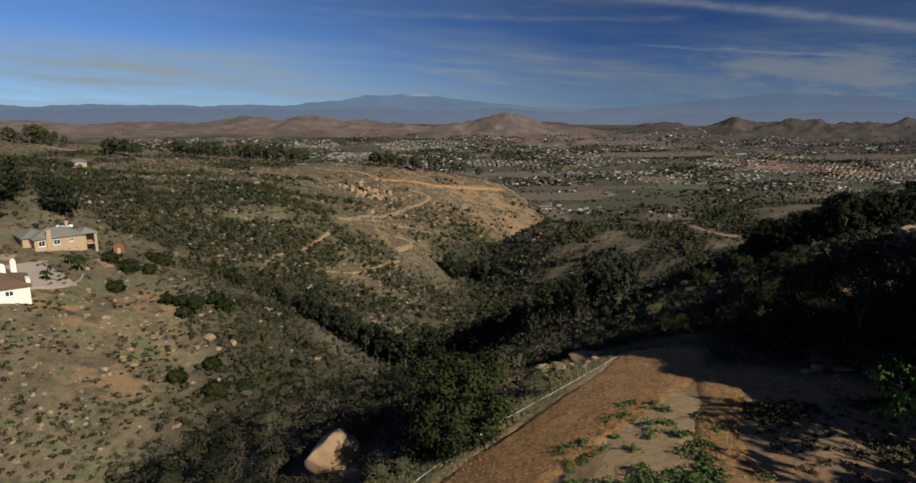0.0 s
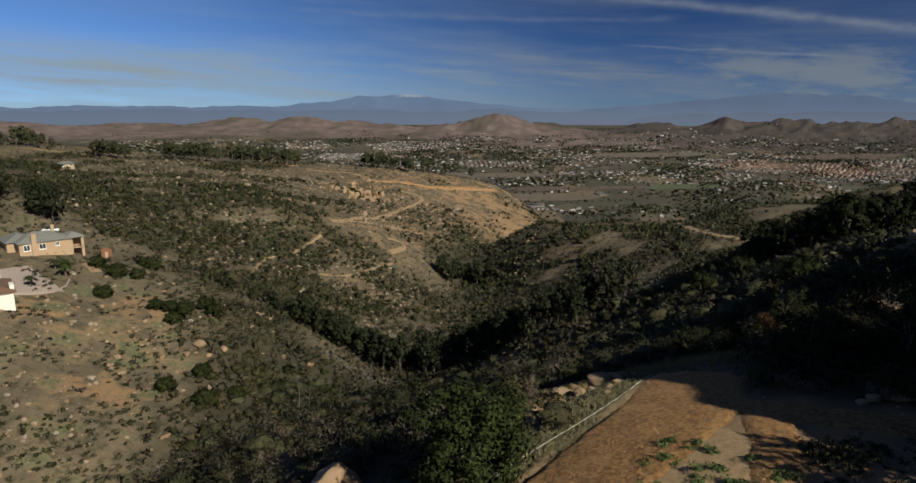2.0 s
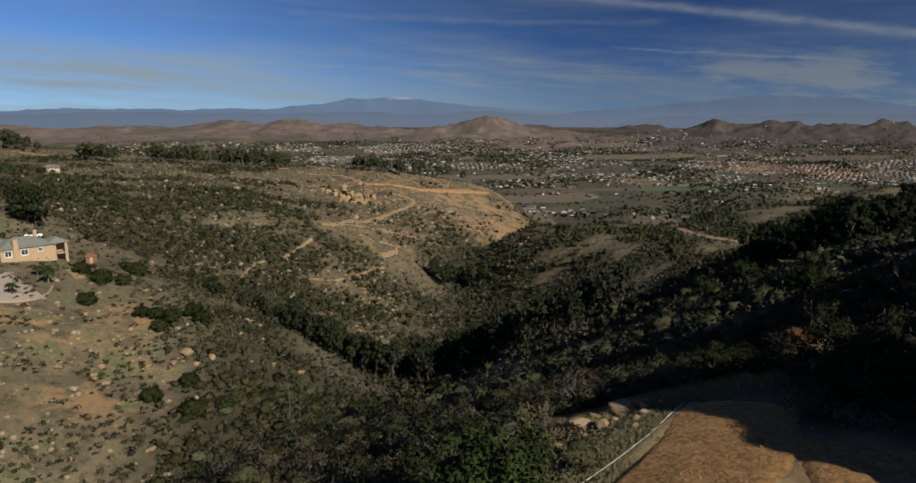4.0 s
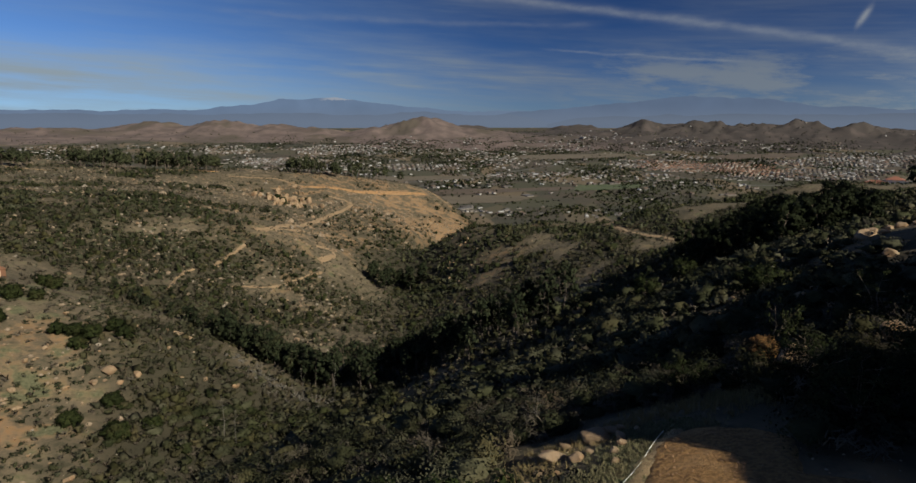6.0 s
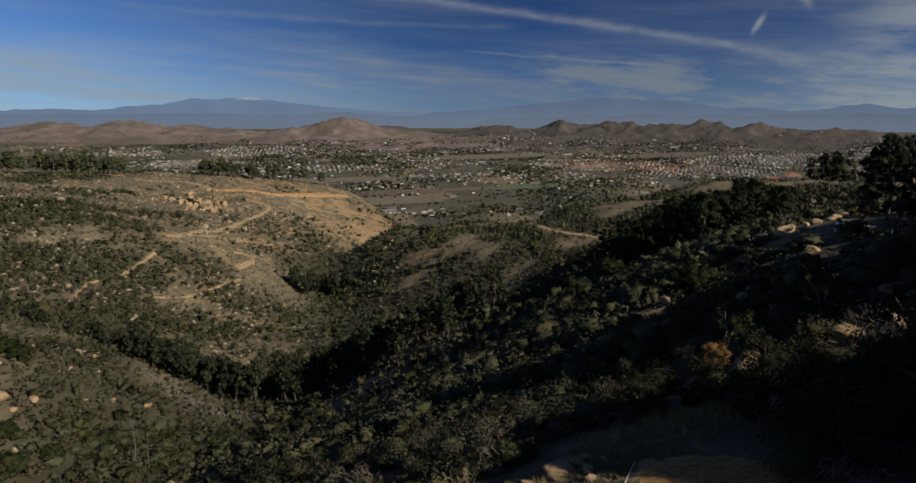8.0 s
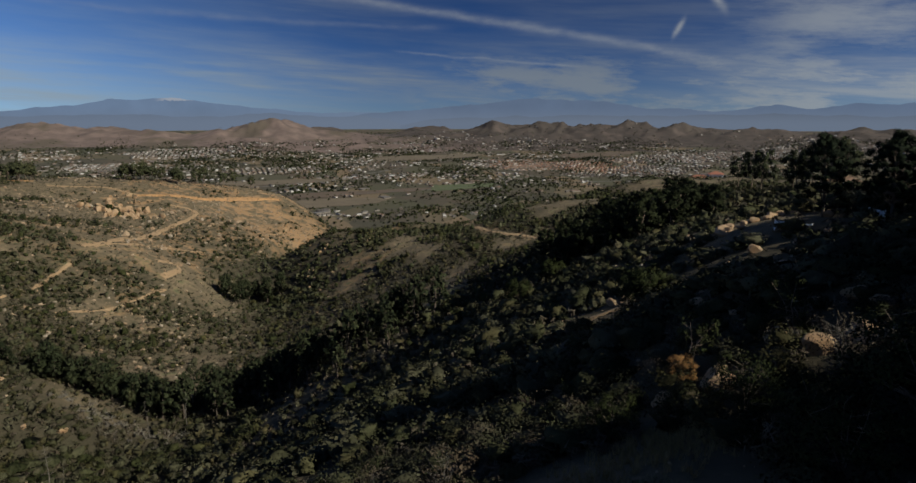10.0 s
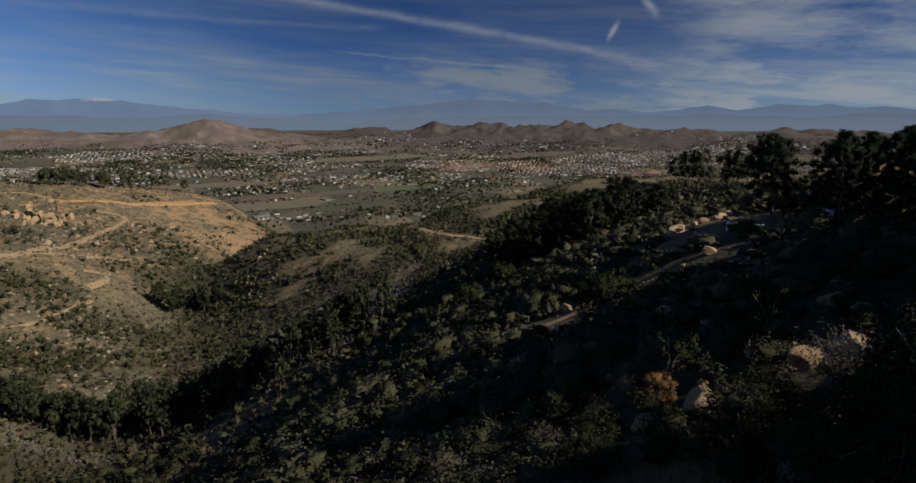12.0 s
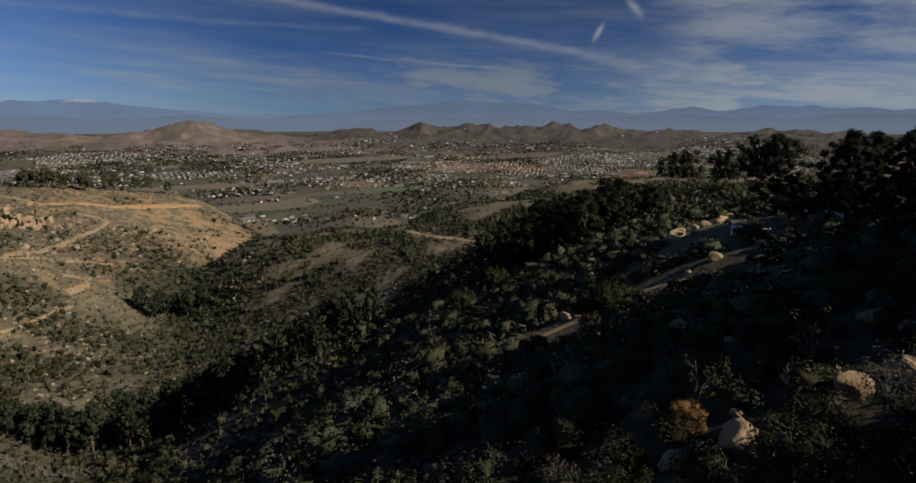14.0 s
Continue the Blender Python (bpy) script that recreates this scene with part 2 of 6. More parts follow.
def glass_material():
    mat, n = material("window_glass")
    at = where(n)
    finish(n, n.mix(n.noise(at, 0.8, 2), (0.02, 0.025, 0.03, 1), (0.05, 0.06, 0.065, 1)), 0.08)
    return mat


def bark_material(name, low, high):
    mat, n = material(name)
    at = n.scaled(where(n), 1.0, 1.0, 0.25)
    finish(n, n.mix(n.ramp(n.noise(at, 3.0, 5), 0.3, 0.7), low, high), 0.9, n.noise(at, 12, 5), 0.5, 0.03)
    return mat


SOIL = ground_material()
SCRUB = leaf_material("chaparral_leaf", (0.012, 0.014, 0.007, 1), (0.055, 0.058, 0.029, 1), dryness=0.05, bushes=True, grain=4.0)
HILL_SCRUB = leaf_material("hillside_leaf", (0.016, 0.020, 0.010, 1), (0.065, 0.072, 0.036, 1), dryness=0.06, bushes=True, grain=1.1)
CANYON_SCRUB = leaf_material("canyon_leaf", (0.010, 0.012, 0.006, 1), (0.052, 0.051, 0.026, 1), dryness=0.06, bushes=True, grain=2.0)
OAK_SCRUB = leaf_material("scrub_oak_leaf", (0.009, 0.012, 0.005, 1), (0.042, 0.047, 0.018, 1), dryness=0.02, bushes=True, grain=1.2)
# scrub oak leaves with the slope's shade put into their colour
SHADE_SCRUB = leaf_material("shade_dark_oak_leaf", (0.006, 0.008, 0.003, 1), (0.026, 0.030, 0.011, 1), dryness=0.02, bushes=True, grain=4.0)
SAGE_SCRUB = leaf_material("sage_leaf", (0.045, 0.042, 0.029, 1), (0.110, 0.100, 0.070, 1), (0.13, 0.088, 0.05, 1), 0.1, bushes=True, grain=1.5)
TWIG = leaf_material("dry_brush", (0.042, 0.035, 0.027, 1), (0.120, 0.100, 0.078, 1), (0.095, 0.062, 0.038, 1), 0.15, bushes=True)
DEAD_TWIG = leaf_material("bleached_brush", (0.08, 0.072, 0.062, 1), (0.19, 0.175, 0.155, 1), (0.12, 0.10, 0.085, 1), 0.1, bushes=True)
EUCALYPTUS = leaf_material("eucalyptus_leaf", (0.008, 0.012, 0.006, 1), (0.040, 0.047, 0.023, 1), dryness=0.03)
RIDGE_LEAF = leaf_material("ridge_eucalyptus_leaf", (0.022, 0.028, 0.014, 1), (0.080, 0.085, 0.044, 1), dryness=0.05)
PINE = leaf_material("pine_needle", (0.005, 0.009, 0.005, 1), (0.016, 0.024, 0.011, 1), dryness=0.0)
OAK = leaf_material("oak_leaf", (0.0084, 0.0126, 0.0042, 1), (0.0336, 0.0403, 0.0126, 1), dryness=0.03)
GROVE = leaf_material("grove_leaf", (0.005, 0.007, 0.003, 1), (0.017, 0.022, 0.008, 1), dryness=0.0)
BRIGHT = leaf_material("laurel_leaf", (0.008, 0.0122, 0.0038, 1), (0.032, 0.043, 0.0125, 1), dryness=0.0)
PEPPER = leaf_material("pepper_leaf", (0.045, 0.085, 0.020, 1), (0.11, 0.17, 0.04, 1), dryness=0.0)
WEED = leaf_material("weed_leaf", (0.034, 0.058, 0.018, 1), (0.092, 0.122, 0.040, 1), dryness=0.02, scale=1.2, blades=True)
STRAW = leaf_material("dry_grass", (0.16, 0.12, 0.055, 1), (0.30, 0.23, 0.11, 1), (0.10, 0.09, 0.04, 1), 0.1, scale=0.8, blades=True)
GRASS = leaf_material("verge_grass", (0.095, 0.092, 0.050, 1), (0.26, 0.225, 0.125, 1), (0.24, 0.185, 0.095, 1), 0.12, scale=0.9, blades=True)
RUSSET = leaf_material("russet_twigs", (0.11, 0.058, 0.024, 1), (0.22, 0.12, 0.05, 1), dryness=0.0)
DARK_BARK = bark_material("dark_bark", (0.035, 0.026, 0.019, 1), (0.085, 0.066, 0.052, 1))
BARK = bark_material("bark", (0.07, 0.05, 0.035, 1), (0.17, 0.13, 0.10, 1))
GREYWOOD = bark_material("grey_twigs", (0.0630, 0.0546, 0.0490, 1), (0.1400, 0.1260, 0.1120, 1))
SILVER = bark_material("bleached_wood", (0.13, 0.11, 0.095, 1), (0.27, 0.24, 0.21, 1))
GRANITE = rock_material("granite", (0.27, 0.195, 0.125, 1), (0.24, 0.145, 0.075, 1))
TRACK = dirt_material("track_dirt", (0.20, 0.134, 0.076, 1), (0.26, 0.176, 0.100, 1), (0.29, 0.21, 0.13, 1), 0.8)
ORANGE = dirt_material("cut_earth", (0.23, 0.125, 0.055, 1), (0.34, 0.195, 0.085, 1), (0.218, 0.151, 0.092, 1), 0.5)
TILLED = dirt_material("tilled_earth", (0.15, 0.076, 0.024, 1), (0.33, 0.178, 0.062, 1), (0.36, 0.21, 0.09, 1), 6.0)
SAND = dirt_material("pale_sand", (0.25, 0.168, 0.084, 1), (0.34, 0.235, 0.125, 1), (0.30, 0.205, 0.11, 1), 5.0)
STUCCO = paint_material("tan_stucco", (0.36, 0.255, 0.165, 1), 0.9, 0.05)
WHITEWASH = paint_material("white_stucco", (0.672, 0.647, 0.588, 1), 0.85, 0.04)
SLATE = tile_material("grey_roof_tile", (0.105, 0.108, 0.10, 1), (0.17, 0.172, 0.16, 1))
CLAY = tile_material("brown_roof_tile", (0.092, 0.050, 0.034, 1), (0.168, 0.101, 0.067, 1))
RED = tile_material("red_roof_tile", (0.168, 0.063, 0.042, 1), (0.227, 0.092, 0.059, 1))
CONCRETE = paint_material("court_paving", (0.30, 0.245, 0.215, 1), 0.9, 0.12, 1.5)
VINYL = paint_material("white_vinyl", (0.78, 0.80, 0.83, 1), 0.5, 0.05)
DARKWOOD = paint_material("brown_wood", (0.16, 0.075, 0.04, 1), 0.85, 0.15)
TYRE = paint_material("tyre_rubber", (0.02, 0.02, 0.02, 1), 0.9, 0.1)
HOSE = paint_material("pale_pipe", (0.62, 0.60, 0.56, 1), 0.5, 0.1)
GLASS = glass_material()


# ---- the land ----
# terrain begin
def smooth(a, b, v):
    s = np.clip((v - a) / (b - a), 0, 1)
    return s * s * (3 - 2 * s)


# ridges, gullies, spurs and slopes: points east, north and up that the land passes through
LAND = {
    "camera_spur": [(0, -150, 54), (2, -60, 52), (4, -20, 51), (3, 5, 50.6), (5, 19, 50.2), (8, 26, 49.6), (12, 30, 48.6), (15, 35, 47.2)],
    "spur_shoulder": [(20, 10, 51.2), (22, 22, 50.8), (21, 32, 49.9), (25, 33, 51), (40, 35, 51.6), (40, 10, 53), (70, 10, 55), (60, -60, 56)],
    "spur_flank": [(-3, 8, 49), (-5, 23, 45), (-13, 37, 40), (-19, 37, 37), (1, 32, 45.5), (7, 39, 44), (12, 39, 44.8), (-4, 75, 23), (16, 70, 34), (-20, 0, 40), (-50, 5, 22)],
    "canyon": [(-75, 55, 6), (-50, 78, 1), (-35, 105, -1), (-26, 128, -4), (-15, 150, -7), (-8, 200, -13), (-3, 241, -19), (12, 300, -24), (32, 380, -34), (78, 525, -62)],
    "side_gully": [(-120, 205, 24), (-95, 190, 16), (-65, 173, 8), (-38, 160, 0)],
    "west_slope": [(-65, 95, 7), (-47, 105, 3.5), (-78, 111, 12.5), (-68, 122, 9), (-56, 135, 8.4), (-54, 150, 11), (-35, 145, 0), (-22, 110, 0.5)],
    "house_spur": [(-81, 148, 15), (-79, 158, 16), (-93, 129, 20), (-105, 160, 23), (-100, 143, 20.5), (-120, 130, 21), (-140, 160, 27), (-150, 100, 28)],
    "north_hill": [(-53, 231, -2), (-68, 262, 7), (-83, 298, 18), (-126, 340, 22), (-24, 293, -4), (-20, 407, 1), (-60, 400, 8), (-175, 462, 22.5), (-119, 455, 20), (-40, 462, 15), (0, 480, 8), (38, 492, -1), (52, 486, -9), (66, 478, -19), (84, 462, -31), (26, 385, -20), (10, 430, -8)],
    "north_ridge": [(-131, 196, 32), (-137, 269, 26), (-200, 320, 30), (-262, 480, 31), (-300, 400, 33), (-240, 440, 28), (-330, 490, 35), (-230, 220, 40), (-420, 560, 36), (-300, 545, 22), (-180, 525, 13), (-60, 522, 7), (-5, 530, -6), (50, 530, -30), (-300, 80, 40)],
    "knoll": [(40, 289, -7), (67, 253, 3), (44, 327, 1), (70, 335, -4), (85, 294, 3), (108, 420, -14), (132, 442, -20)],
    "east_bench": [(115, 311, 3.4), (109, 247, 10), (124, 284, 13), (123, 235, 11.5), (135, 320, 8), (34, 171, 0), (45, 127, 23), (20, 134, 12), (11, 109, 12)],
    "east_ridge": [(30, 49, 47.6), (20, 55, 40.5), (31, 58, 41), (52, 70, 46.4), (48, 58, 48.4), (55, 45, 50), (102, 117, 38.5), (124, 138, 38), (173, 240, 24), (217, 319, 20), (262, 328, 19), (290, 354, 13), (200, 300, 16), (85, 160, 28), (160, 90, 45), (300, 200, 30)],
    "beyond": [(0, 580, -55), (-120, 570, -12), (-260, 640, 5), (110, 600, -85), (200, 480, -40), (330, 480, -30), (500, 300, 0), (150, 400, -22), (-20, 640, -75), (700, 700, -110), (0, 900, -130), (-700, 900, -60), (900, 200, -60), (-600, 100, 60), (0, -700, 60), (700, -500, 60)],
}


def spline(points):
    """A smooth sheet through points of the land (thin plate)."""
    p = np.array(points, float)
    kernel = lambda d2: 0.5 * d2 * np.log(d2 + 1e-9)
    n = len(p)
    k = kernel(((p[:, None, :2] - p[None, :, :2]) ** 2).sum(-1)) + np.eye(n) * 12.0
    side = np.c_[np.ones(n), p[:, :2]]
    system = np.block([[k, side], [side.T, np.zeros((3, 3))]])
    w = np.linalg.solve(system, np.r_[p[:, 2], 0, 0, 0])

    def height(x, y):
        z = w[n] + w[n + 1] * x + w[n + 2] * y
        for (px, py, _), wi in zip(p, w[:n]):
            z = z + wi * kernel((x - px) ** 2 + (y - py) ** 2)
        return z
    return height


def fractal(x, y, size, octaves=4, seed=0):
    """Cheap layered value noise in about -1 to 1."""
    out, amp, total = np.zeros(np.shape(x)), 1.0, 0.0
    for o in range(octaves):
        table = np.random.RandomState(seed + o).uniform(-1, 1, (64, 64))
        c, s = math.cos(o * 0.7 + seed), math.sin(o * 0.7 + seed)
        u, v = (x * c - y * s) / size, (x * s + y * c) / size
        i, j = np.floor(u).astype(int), np.floor(v).astype(int)
        a, b = u - i, v - j
        a, b = a * a * (3 - 2 * a), b * b * (3 - 2 * b)
        g = lambda p, q: table[p % 64, q % 64]
        out = out + amp * ((g(i, j) * (1 - a) + g(i + 1, j) * a) * (1 - b) + (g(i, j + 1) * (1 - a) + g(i + 1, j + 1) * a) * b)
        total, amp, size = total + amp, amp * 0.5, size * 0.5
    return out / total


# far ranges of hills: east, north, height, half width across and along
LONG_RIDGES = [
    (1800, 3080, 86, 1050, 250), (1100, 3240, 56, 520, 240), (-150, 3700, 34, 1300, 260), (-1500, 3800, 36, 1200, 260),
]
WEST_PEAKS = [
    (235, 3620, 118, 330, 300), (-40, 3600, 70, 260, 220), (520, 3560, 62, 330, 200), (-300, 3650, 66, 300, 220), (-560, 3800, 78, 330, 260),
    (-860, 3800, 84, 380, 260), (-1250, 3900, 70, 420, 300), (-1700, 3700, 60, 500, 300), (-2300, 3400, 55, 600, 300),
]
EAST_PEAKS = [
    (720, 3250, 44, 300, 180), (920, 3150, 56, 300, 200), (1140, 3250, 76, 320, 220), (1400, 3250, 98, 330, 240), (1640, 3150, 112, 330, 240),
    (1860, 3050, 108, 320, 230), (2080, 2950, 102, 320, 230), (2330, 2800, 92, 320, 230), (2600, 2600, 78, 320, 230), (2900, 2300, 60, 340, 260),
]
FOOT_KNOLLS = [
    (620, 2980, 34, 130, 80), (900, 2960, 40, 150, 90), (1160, 2900, 36, 150, 80), (1450, 2760, 36, 170, 80), (380, 3150, 34, 140, 90),
]
near_height = spline([p for line in LAND.values() for p in line])


def hill_height(x, y):
    """How high the far ranges stand over the valley."""
    far = np.zeros(np.shape(x))
    for hx, hy, h, wx, wy in LONG_RIDGES + WEST_PEAKS + EAST_PEAKS + FOOT_KNOLLS:
        bump = np.exp(-np.abs((x - hx) / wx) ** 1.5 - np.abs((y - hy) / wy) ** 1.5)
        far = np.maximum(far, h * bump)
    wx, wy = x + 60 * fractal(x, y, 300, 2, 51), y + 60 * fractal(x, y, 300, 2, 53)
    ridge = lambda size, seed: 1 - np.minimum(1, 2.2 * np.abs(fractal(wx, wy, size, 2, seed)))
    crag = 0.41 * ridge(420, 21) + 0.33 * ridge(170, 25) + 0.18 * ridge(80, 29) + 0.08 * ridge(45, 31)
    roll = np.maximum(fractal(wx, wy, 330, 3, 61) + 0.12, 0) * smooth(2850, 3100, np.hypot(x, y)) * smooth(-400, 500, x)
    return np.maximum(far * (0.58 + 0.70 * crag), 58 * roll * (0.45 + 0.9 * crag)) - 6


def valley_floor(reach):
    return 60 - np.where(reach < 1500, 220, 220 - (reach - 1500) * 0.035)


def land_height(x, y):
    reach = np.hypot(x, y)
    rough = fractal(x, y, 38, 4, 3) * 1.6 + fractal(x, y, 9, 3, 9) * 0.35
    pad = np.exp(-(((x - 8) / 22) ** 2 + ((y - 8) / 26) ** 2) ** 2)
    near = near_height(x, y) + rough * (1 - pad)
    valley = valley_floor(reach)
    blend = smooth(620, 1150, reach)
    return near * (1 - blend) + valley * blend
# terrain end


STEP = 0.029
GX = 10 + 40 * np.sinh(np.arange(-5.2, 5.3, STEP))
GY = 35 + 40 * np.sinh(np.arange(-3.2, 5.5, STEP))
GRID_X, GRID_Y = np.meshgrid(GX, GY)
GRID_Z = land_height(GRID_X, GRID_Y)


def ground_z(x, y):
    """The height of the finished sheet, as it is meshed."""
    x, y = np.asarray(x, float), np.asarray(y, float)
    u = (np.arcsinh((x - 10) / 40) + 5.2) / STEP
    v = (np.arcsinh((y - 35) / 40) + 3.2) / STEP
    i = np.clip(u.astype(int), 0, len(GX) - 2)
    j = np.clip(v.astype(int), 0, len(GY) - 2)
    a = (x - GX[i]) / (GX[i + 1] - GX[i])
    b = (y - GY[j]) / (GY[j + 1] - GY[j])
    z = GRID_Z
    return (z[j, i] * (1 - a) + z[j, i + 1] * a) * (1 - b) + (z[j + 1, i] * (1 - a) + z[j + 1, i + 1] * a) * b


def mesh_of(name, verts, faces, mat, smooth_shade=False):
    """A mesh from arrays: all faces have the same number of corners."""
    verts, faces = np.asarray(verts, np.float32), np.asarray(faces, np.int32)
    me = bpy.data.meshes.new(name)
    me.vertices.add(len(verts))
    me.vertices.foreach_set("co", verts.ravel())
    me.loops.add(faces.size)
    me.loops.foreach_set("vertex_index", faces.ravel())
    me.polygons.add(len(faces))
    me.polygons.foreach_set("loop_start", np.arange(0, faces.size, faces.shape[1], dtype=np.int32))
    me.polygons.foreach_set("use_smooth", np.full(len(faces), smooth_shade))
    me.materials.append(mat)
    me.update(calc_edges=True)
    return me


def grid_faces(rows, cols):
    k = np.arange(rows * cols).reshape(rows, cols)
    return np.stack([k[:-1, :-1], k[:-1, 1:], k[1:, 1:], k[1:, :-1]], -1).reshape(-1, 4)


def attribute(me, name, values):
    me.attributes.new(name, "FLOAT", "POINT").data.foreach_set("value", np.asarray(values, np.float32).ravel())


def face_out(me, ways):
    """The way that the rounded mass of leaves faces at each corner of its leaves."""
    ways = ways / (np.linalg.norm(ways, axis=1)[:, None] + 1e-9)
    me.attributes.new("away", "FLOAT_VECTOR", "POINT").data.foreach_set("vector", ways.astype(np.float32).ravel())


def blob(x, y, cx, cy, rx, ry=None):
    return np.exp(-((x - cx) / rx) ** 2 - ((y - cy) / (ry or rx)) ** 2)


# ---- tracks over the hills: points east and north, width ----
TRACKS = {
    "switchback_track": ([(-56, 290), (-49, 303), (-40, 336), (-31, 377), (-23, 394), (-19, 409), (-23, 418), (-34, 420)], 3.3),
    "ridge_track": ([(-98, 436), (-80, 440), (-68, 441), (-55, 433), (-44, 432)], 2.4),
    "lower_track": ([(-31, 295), (-27, 300), (-24.0, 302), (-22.6, 296), (-25, 288), (-28, 282)], 2.8),
    "lower_bank": ([(-54, 232), (-42, 245), (-34, 258), (-26, 272)], 1.3),
    "west_trail": ([(-63, 246), (-60, 262), (-57, 273)], 1.6),
    "gully_trail": ([(-69, 212), (-70, 228), (-68, 238)], 1.4),
    "contour_trail": ([(-52, 292), (-40, 312), (-30, 330), (-14, 344)], 1.6),
    "face_trail": ([(-10, 372), (8, 381), (20, 402), (34, 430)], 0.9),
    "east_track": ([(124, 332), (117, 313), (106, 296), (103, 267), (107, 250), (112, 238), (110, 214)], 3.2),
    "high_track": ([(-290, 437), (-268, 437), (-241, 438), (-221, 424), (-198, 418)], 3.4),
    "slope_lane": ([(31, 67), (35.5, 63.5), (37.6, 60.5), (38.3, 57), (38, 52.5), (33, 46)], 1.7),
}
CUTS = {
    "ridge_cut": ([(-52, 430), (-43, 434), (-22, 444.5), (-8, 453), (4.5, 461.5), (20, 468), (33, 473)], 4.6),
    "crest_cut": ([(-150, 452), (-128, 452), (-108, 450)], 2.8),
}


def beside(x, y, line):
    """The distance of places from a line of points."""
    best = np.full(np.shape(x), 1e9)
    for (ax, ay), (bx, by) in zip(line[:-1], line[1:]):
        t = np.clip(((x - ax) * (bx - ax) + (y - ay) * (by - ay)) / ((bx - ax) ** 2 + (by - ay) ** 2), 0, 1)
        best = np.minimum(best, np.hypot(x - ax - t * (bx - ax), y - ay - t * (by - ay)))
    return best


GULLY = [(-42, 170), (-34, 161), (-27, 154), (-21, 149.5), (-17, 147)]


def scrub_density(x, y):
    """How thickly the brush grows, 0 to 1."""
    n = fractal(x, y, 26, 4, 40)
    d = 0.86 + 0.6 * n
    west = smooth(10, -40, x) * smooth(90, 200, y)
    d = d + west * (fractal(x, y, 15, 3, 47) * 1.3 + 0.5 * n - 0.36)
    d = d + 0.22 * blob(x, y, -105, 265, 60, 70)
    d = d - 1.25 * blob(x, y, -85, 130, 36, 44) + 0.25 * blob(x, y, -38, 112, 20, 26) - 0.45 * blob(x, y, -24, 190, 22, 20) - 0.6 * np.exp(-(beside(x, y, GULLY) / 2.2) ** 2)
    d = d - 0.62 * blob(x, y, 15, 430, 60, 60) - 0.5 * blob(x, y, -25, 470, 70, 50)
    d = d - 0.20 * blob(x, y, -60, 330, 60, 70) - 0.5 * blob(x, y, -25, 275, 28, 45)
    d = d - 0.3 * blob(x, y, -8, 205, 14, 40) - 0.2 * blob(x, y, 75, 262, 24, 26) + 0.4 * blob(x, y, 48, 318, 36, 40)
    d = d - 0.55 * blob(x, y, 66, 272, 22, 34) - 0.35 * blob(x, y, 45, 195, 26, 40) - 0.4 * blob(x, y, 225, 300, 50, 40) - 0.15 * smooth(20, 60, x) * smooth(90, 140, y)
    d = d - 0.5 * smooth(290, 360, y) * smooth(-40, -90, x)
    d = d + 0.45 * blob(x, y, -85, 248, 36, 26) + 0.35 * blob(x, y, -40, 224, 20, 14) + 0.4 * blob(x, y, -42, 268, 14, 12) + 0.25 * blob(x, y, -108, 206, 16, 12) - 0.6 * blob(x, y, -88, 172, 14, 12) + 0.5 * blob(x, y, -50, 247, 20, 14) + 0.3 * blob(x, y, 40, 300, 22, 16) - 0.25 * blob(x, y, 34, 262, 16, 30)
    d = d - 0.8 * blob(x, y, -68, 110, 22, 24) - 0.6 * blob(x, y, -123, 222, 9, 20) - 0.5 * blob(x, y, -17, 214, 9, 11) - 0.5 * blob(x, y, -40, 184, 15, 8)
    d = d + 0.6 * blob(x, y, -28, 122, 11, 15) + 0.3 * blob(x, y, -14, 138, 10, 10) + 0.25 * blob(x, y, -70, 236, 26, 14)
    east = smooth(10, 40, x) * smooth(130, 190, y)
    d = d + east * (1.5 * fractal(x, y, 13, 3, 48) - 0.06) + 0.5 * blob(x, y, 22, 290, 14, 34)
    d = d + 0.8 * blob(x, y, -41, 134, 15, 24) + 0.6 * blob(x, y, -25, 136, 13, 18) + 0.1 * blob(x, y, -95, 300, 40, 30) + 0.35 * blob(x, y, -20, 252, 14, 14) + 0.3 * blob(x, y, -60, 222, 24, 14)
    right = (x + 1.5) * 0.648 - (y - 19) * 0.762
    d = d * (1 - smooth(-1.4, 0.0, right) * (1 - smooth(22.8, 24.0, y + 0.55 * np.maximum(x - 8, 0))) * (1 - smooth(19, 21, x)))
    d = d - 1.5 * blob(x, y, 11.8, 29.6, 2.5, 1.6) - 2 * blob(x, y, 28, 8, 12, 10)
    d = d - 2 * blob(x, y, -106, 160, 14, 13) - 2 * blob(x, y, -98, 140, 13, 12) - 0.9 * blob(x, y, 53, 64, 10, 10) - 0.3 * blob(x, y, 52, 60, 18, 22)
    d = d - 1.0 * blob(x, y, -86, 160, 16, 20)
    d = d * smooth(1.5, 2.6, beside(x, y, [(1.5, 25.2), (4.6, 28.4), (8.4, 29.5)]))
    d = d * smooth(2.0, 2.8, beside(x, y, [(1.6, 17.0), (4.6, 20.4), (7.2, 23.6), (8.6, 25.4)]))
    d = d * smooth(1.0, 1.8, beside(x, y, [(7.6, 22.4), (9.8, 20.6), (12, 19.4), (15, 18.2), (20, 16)]))
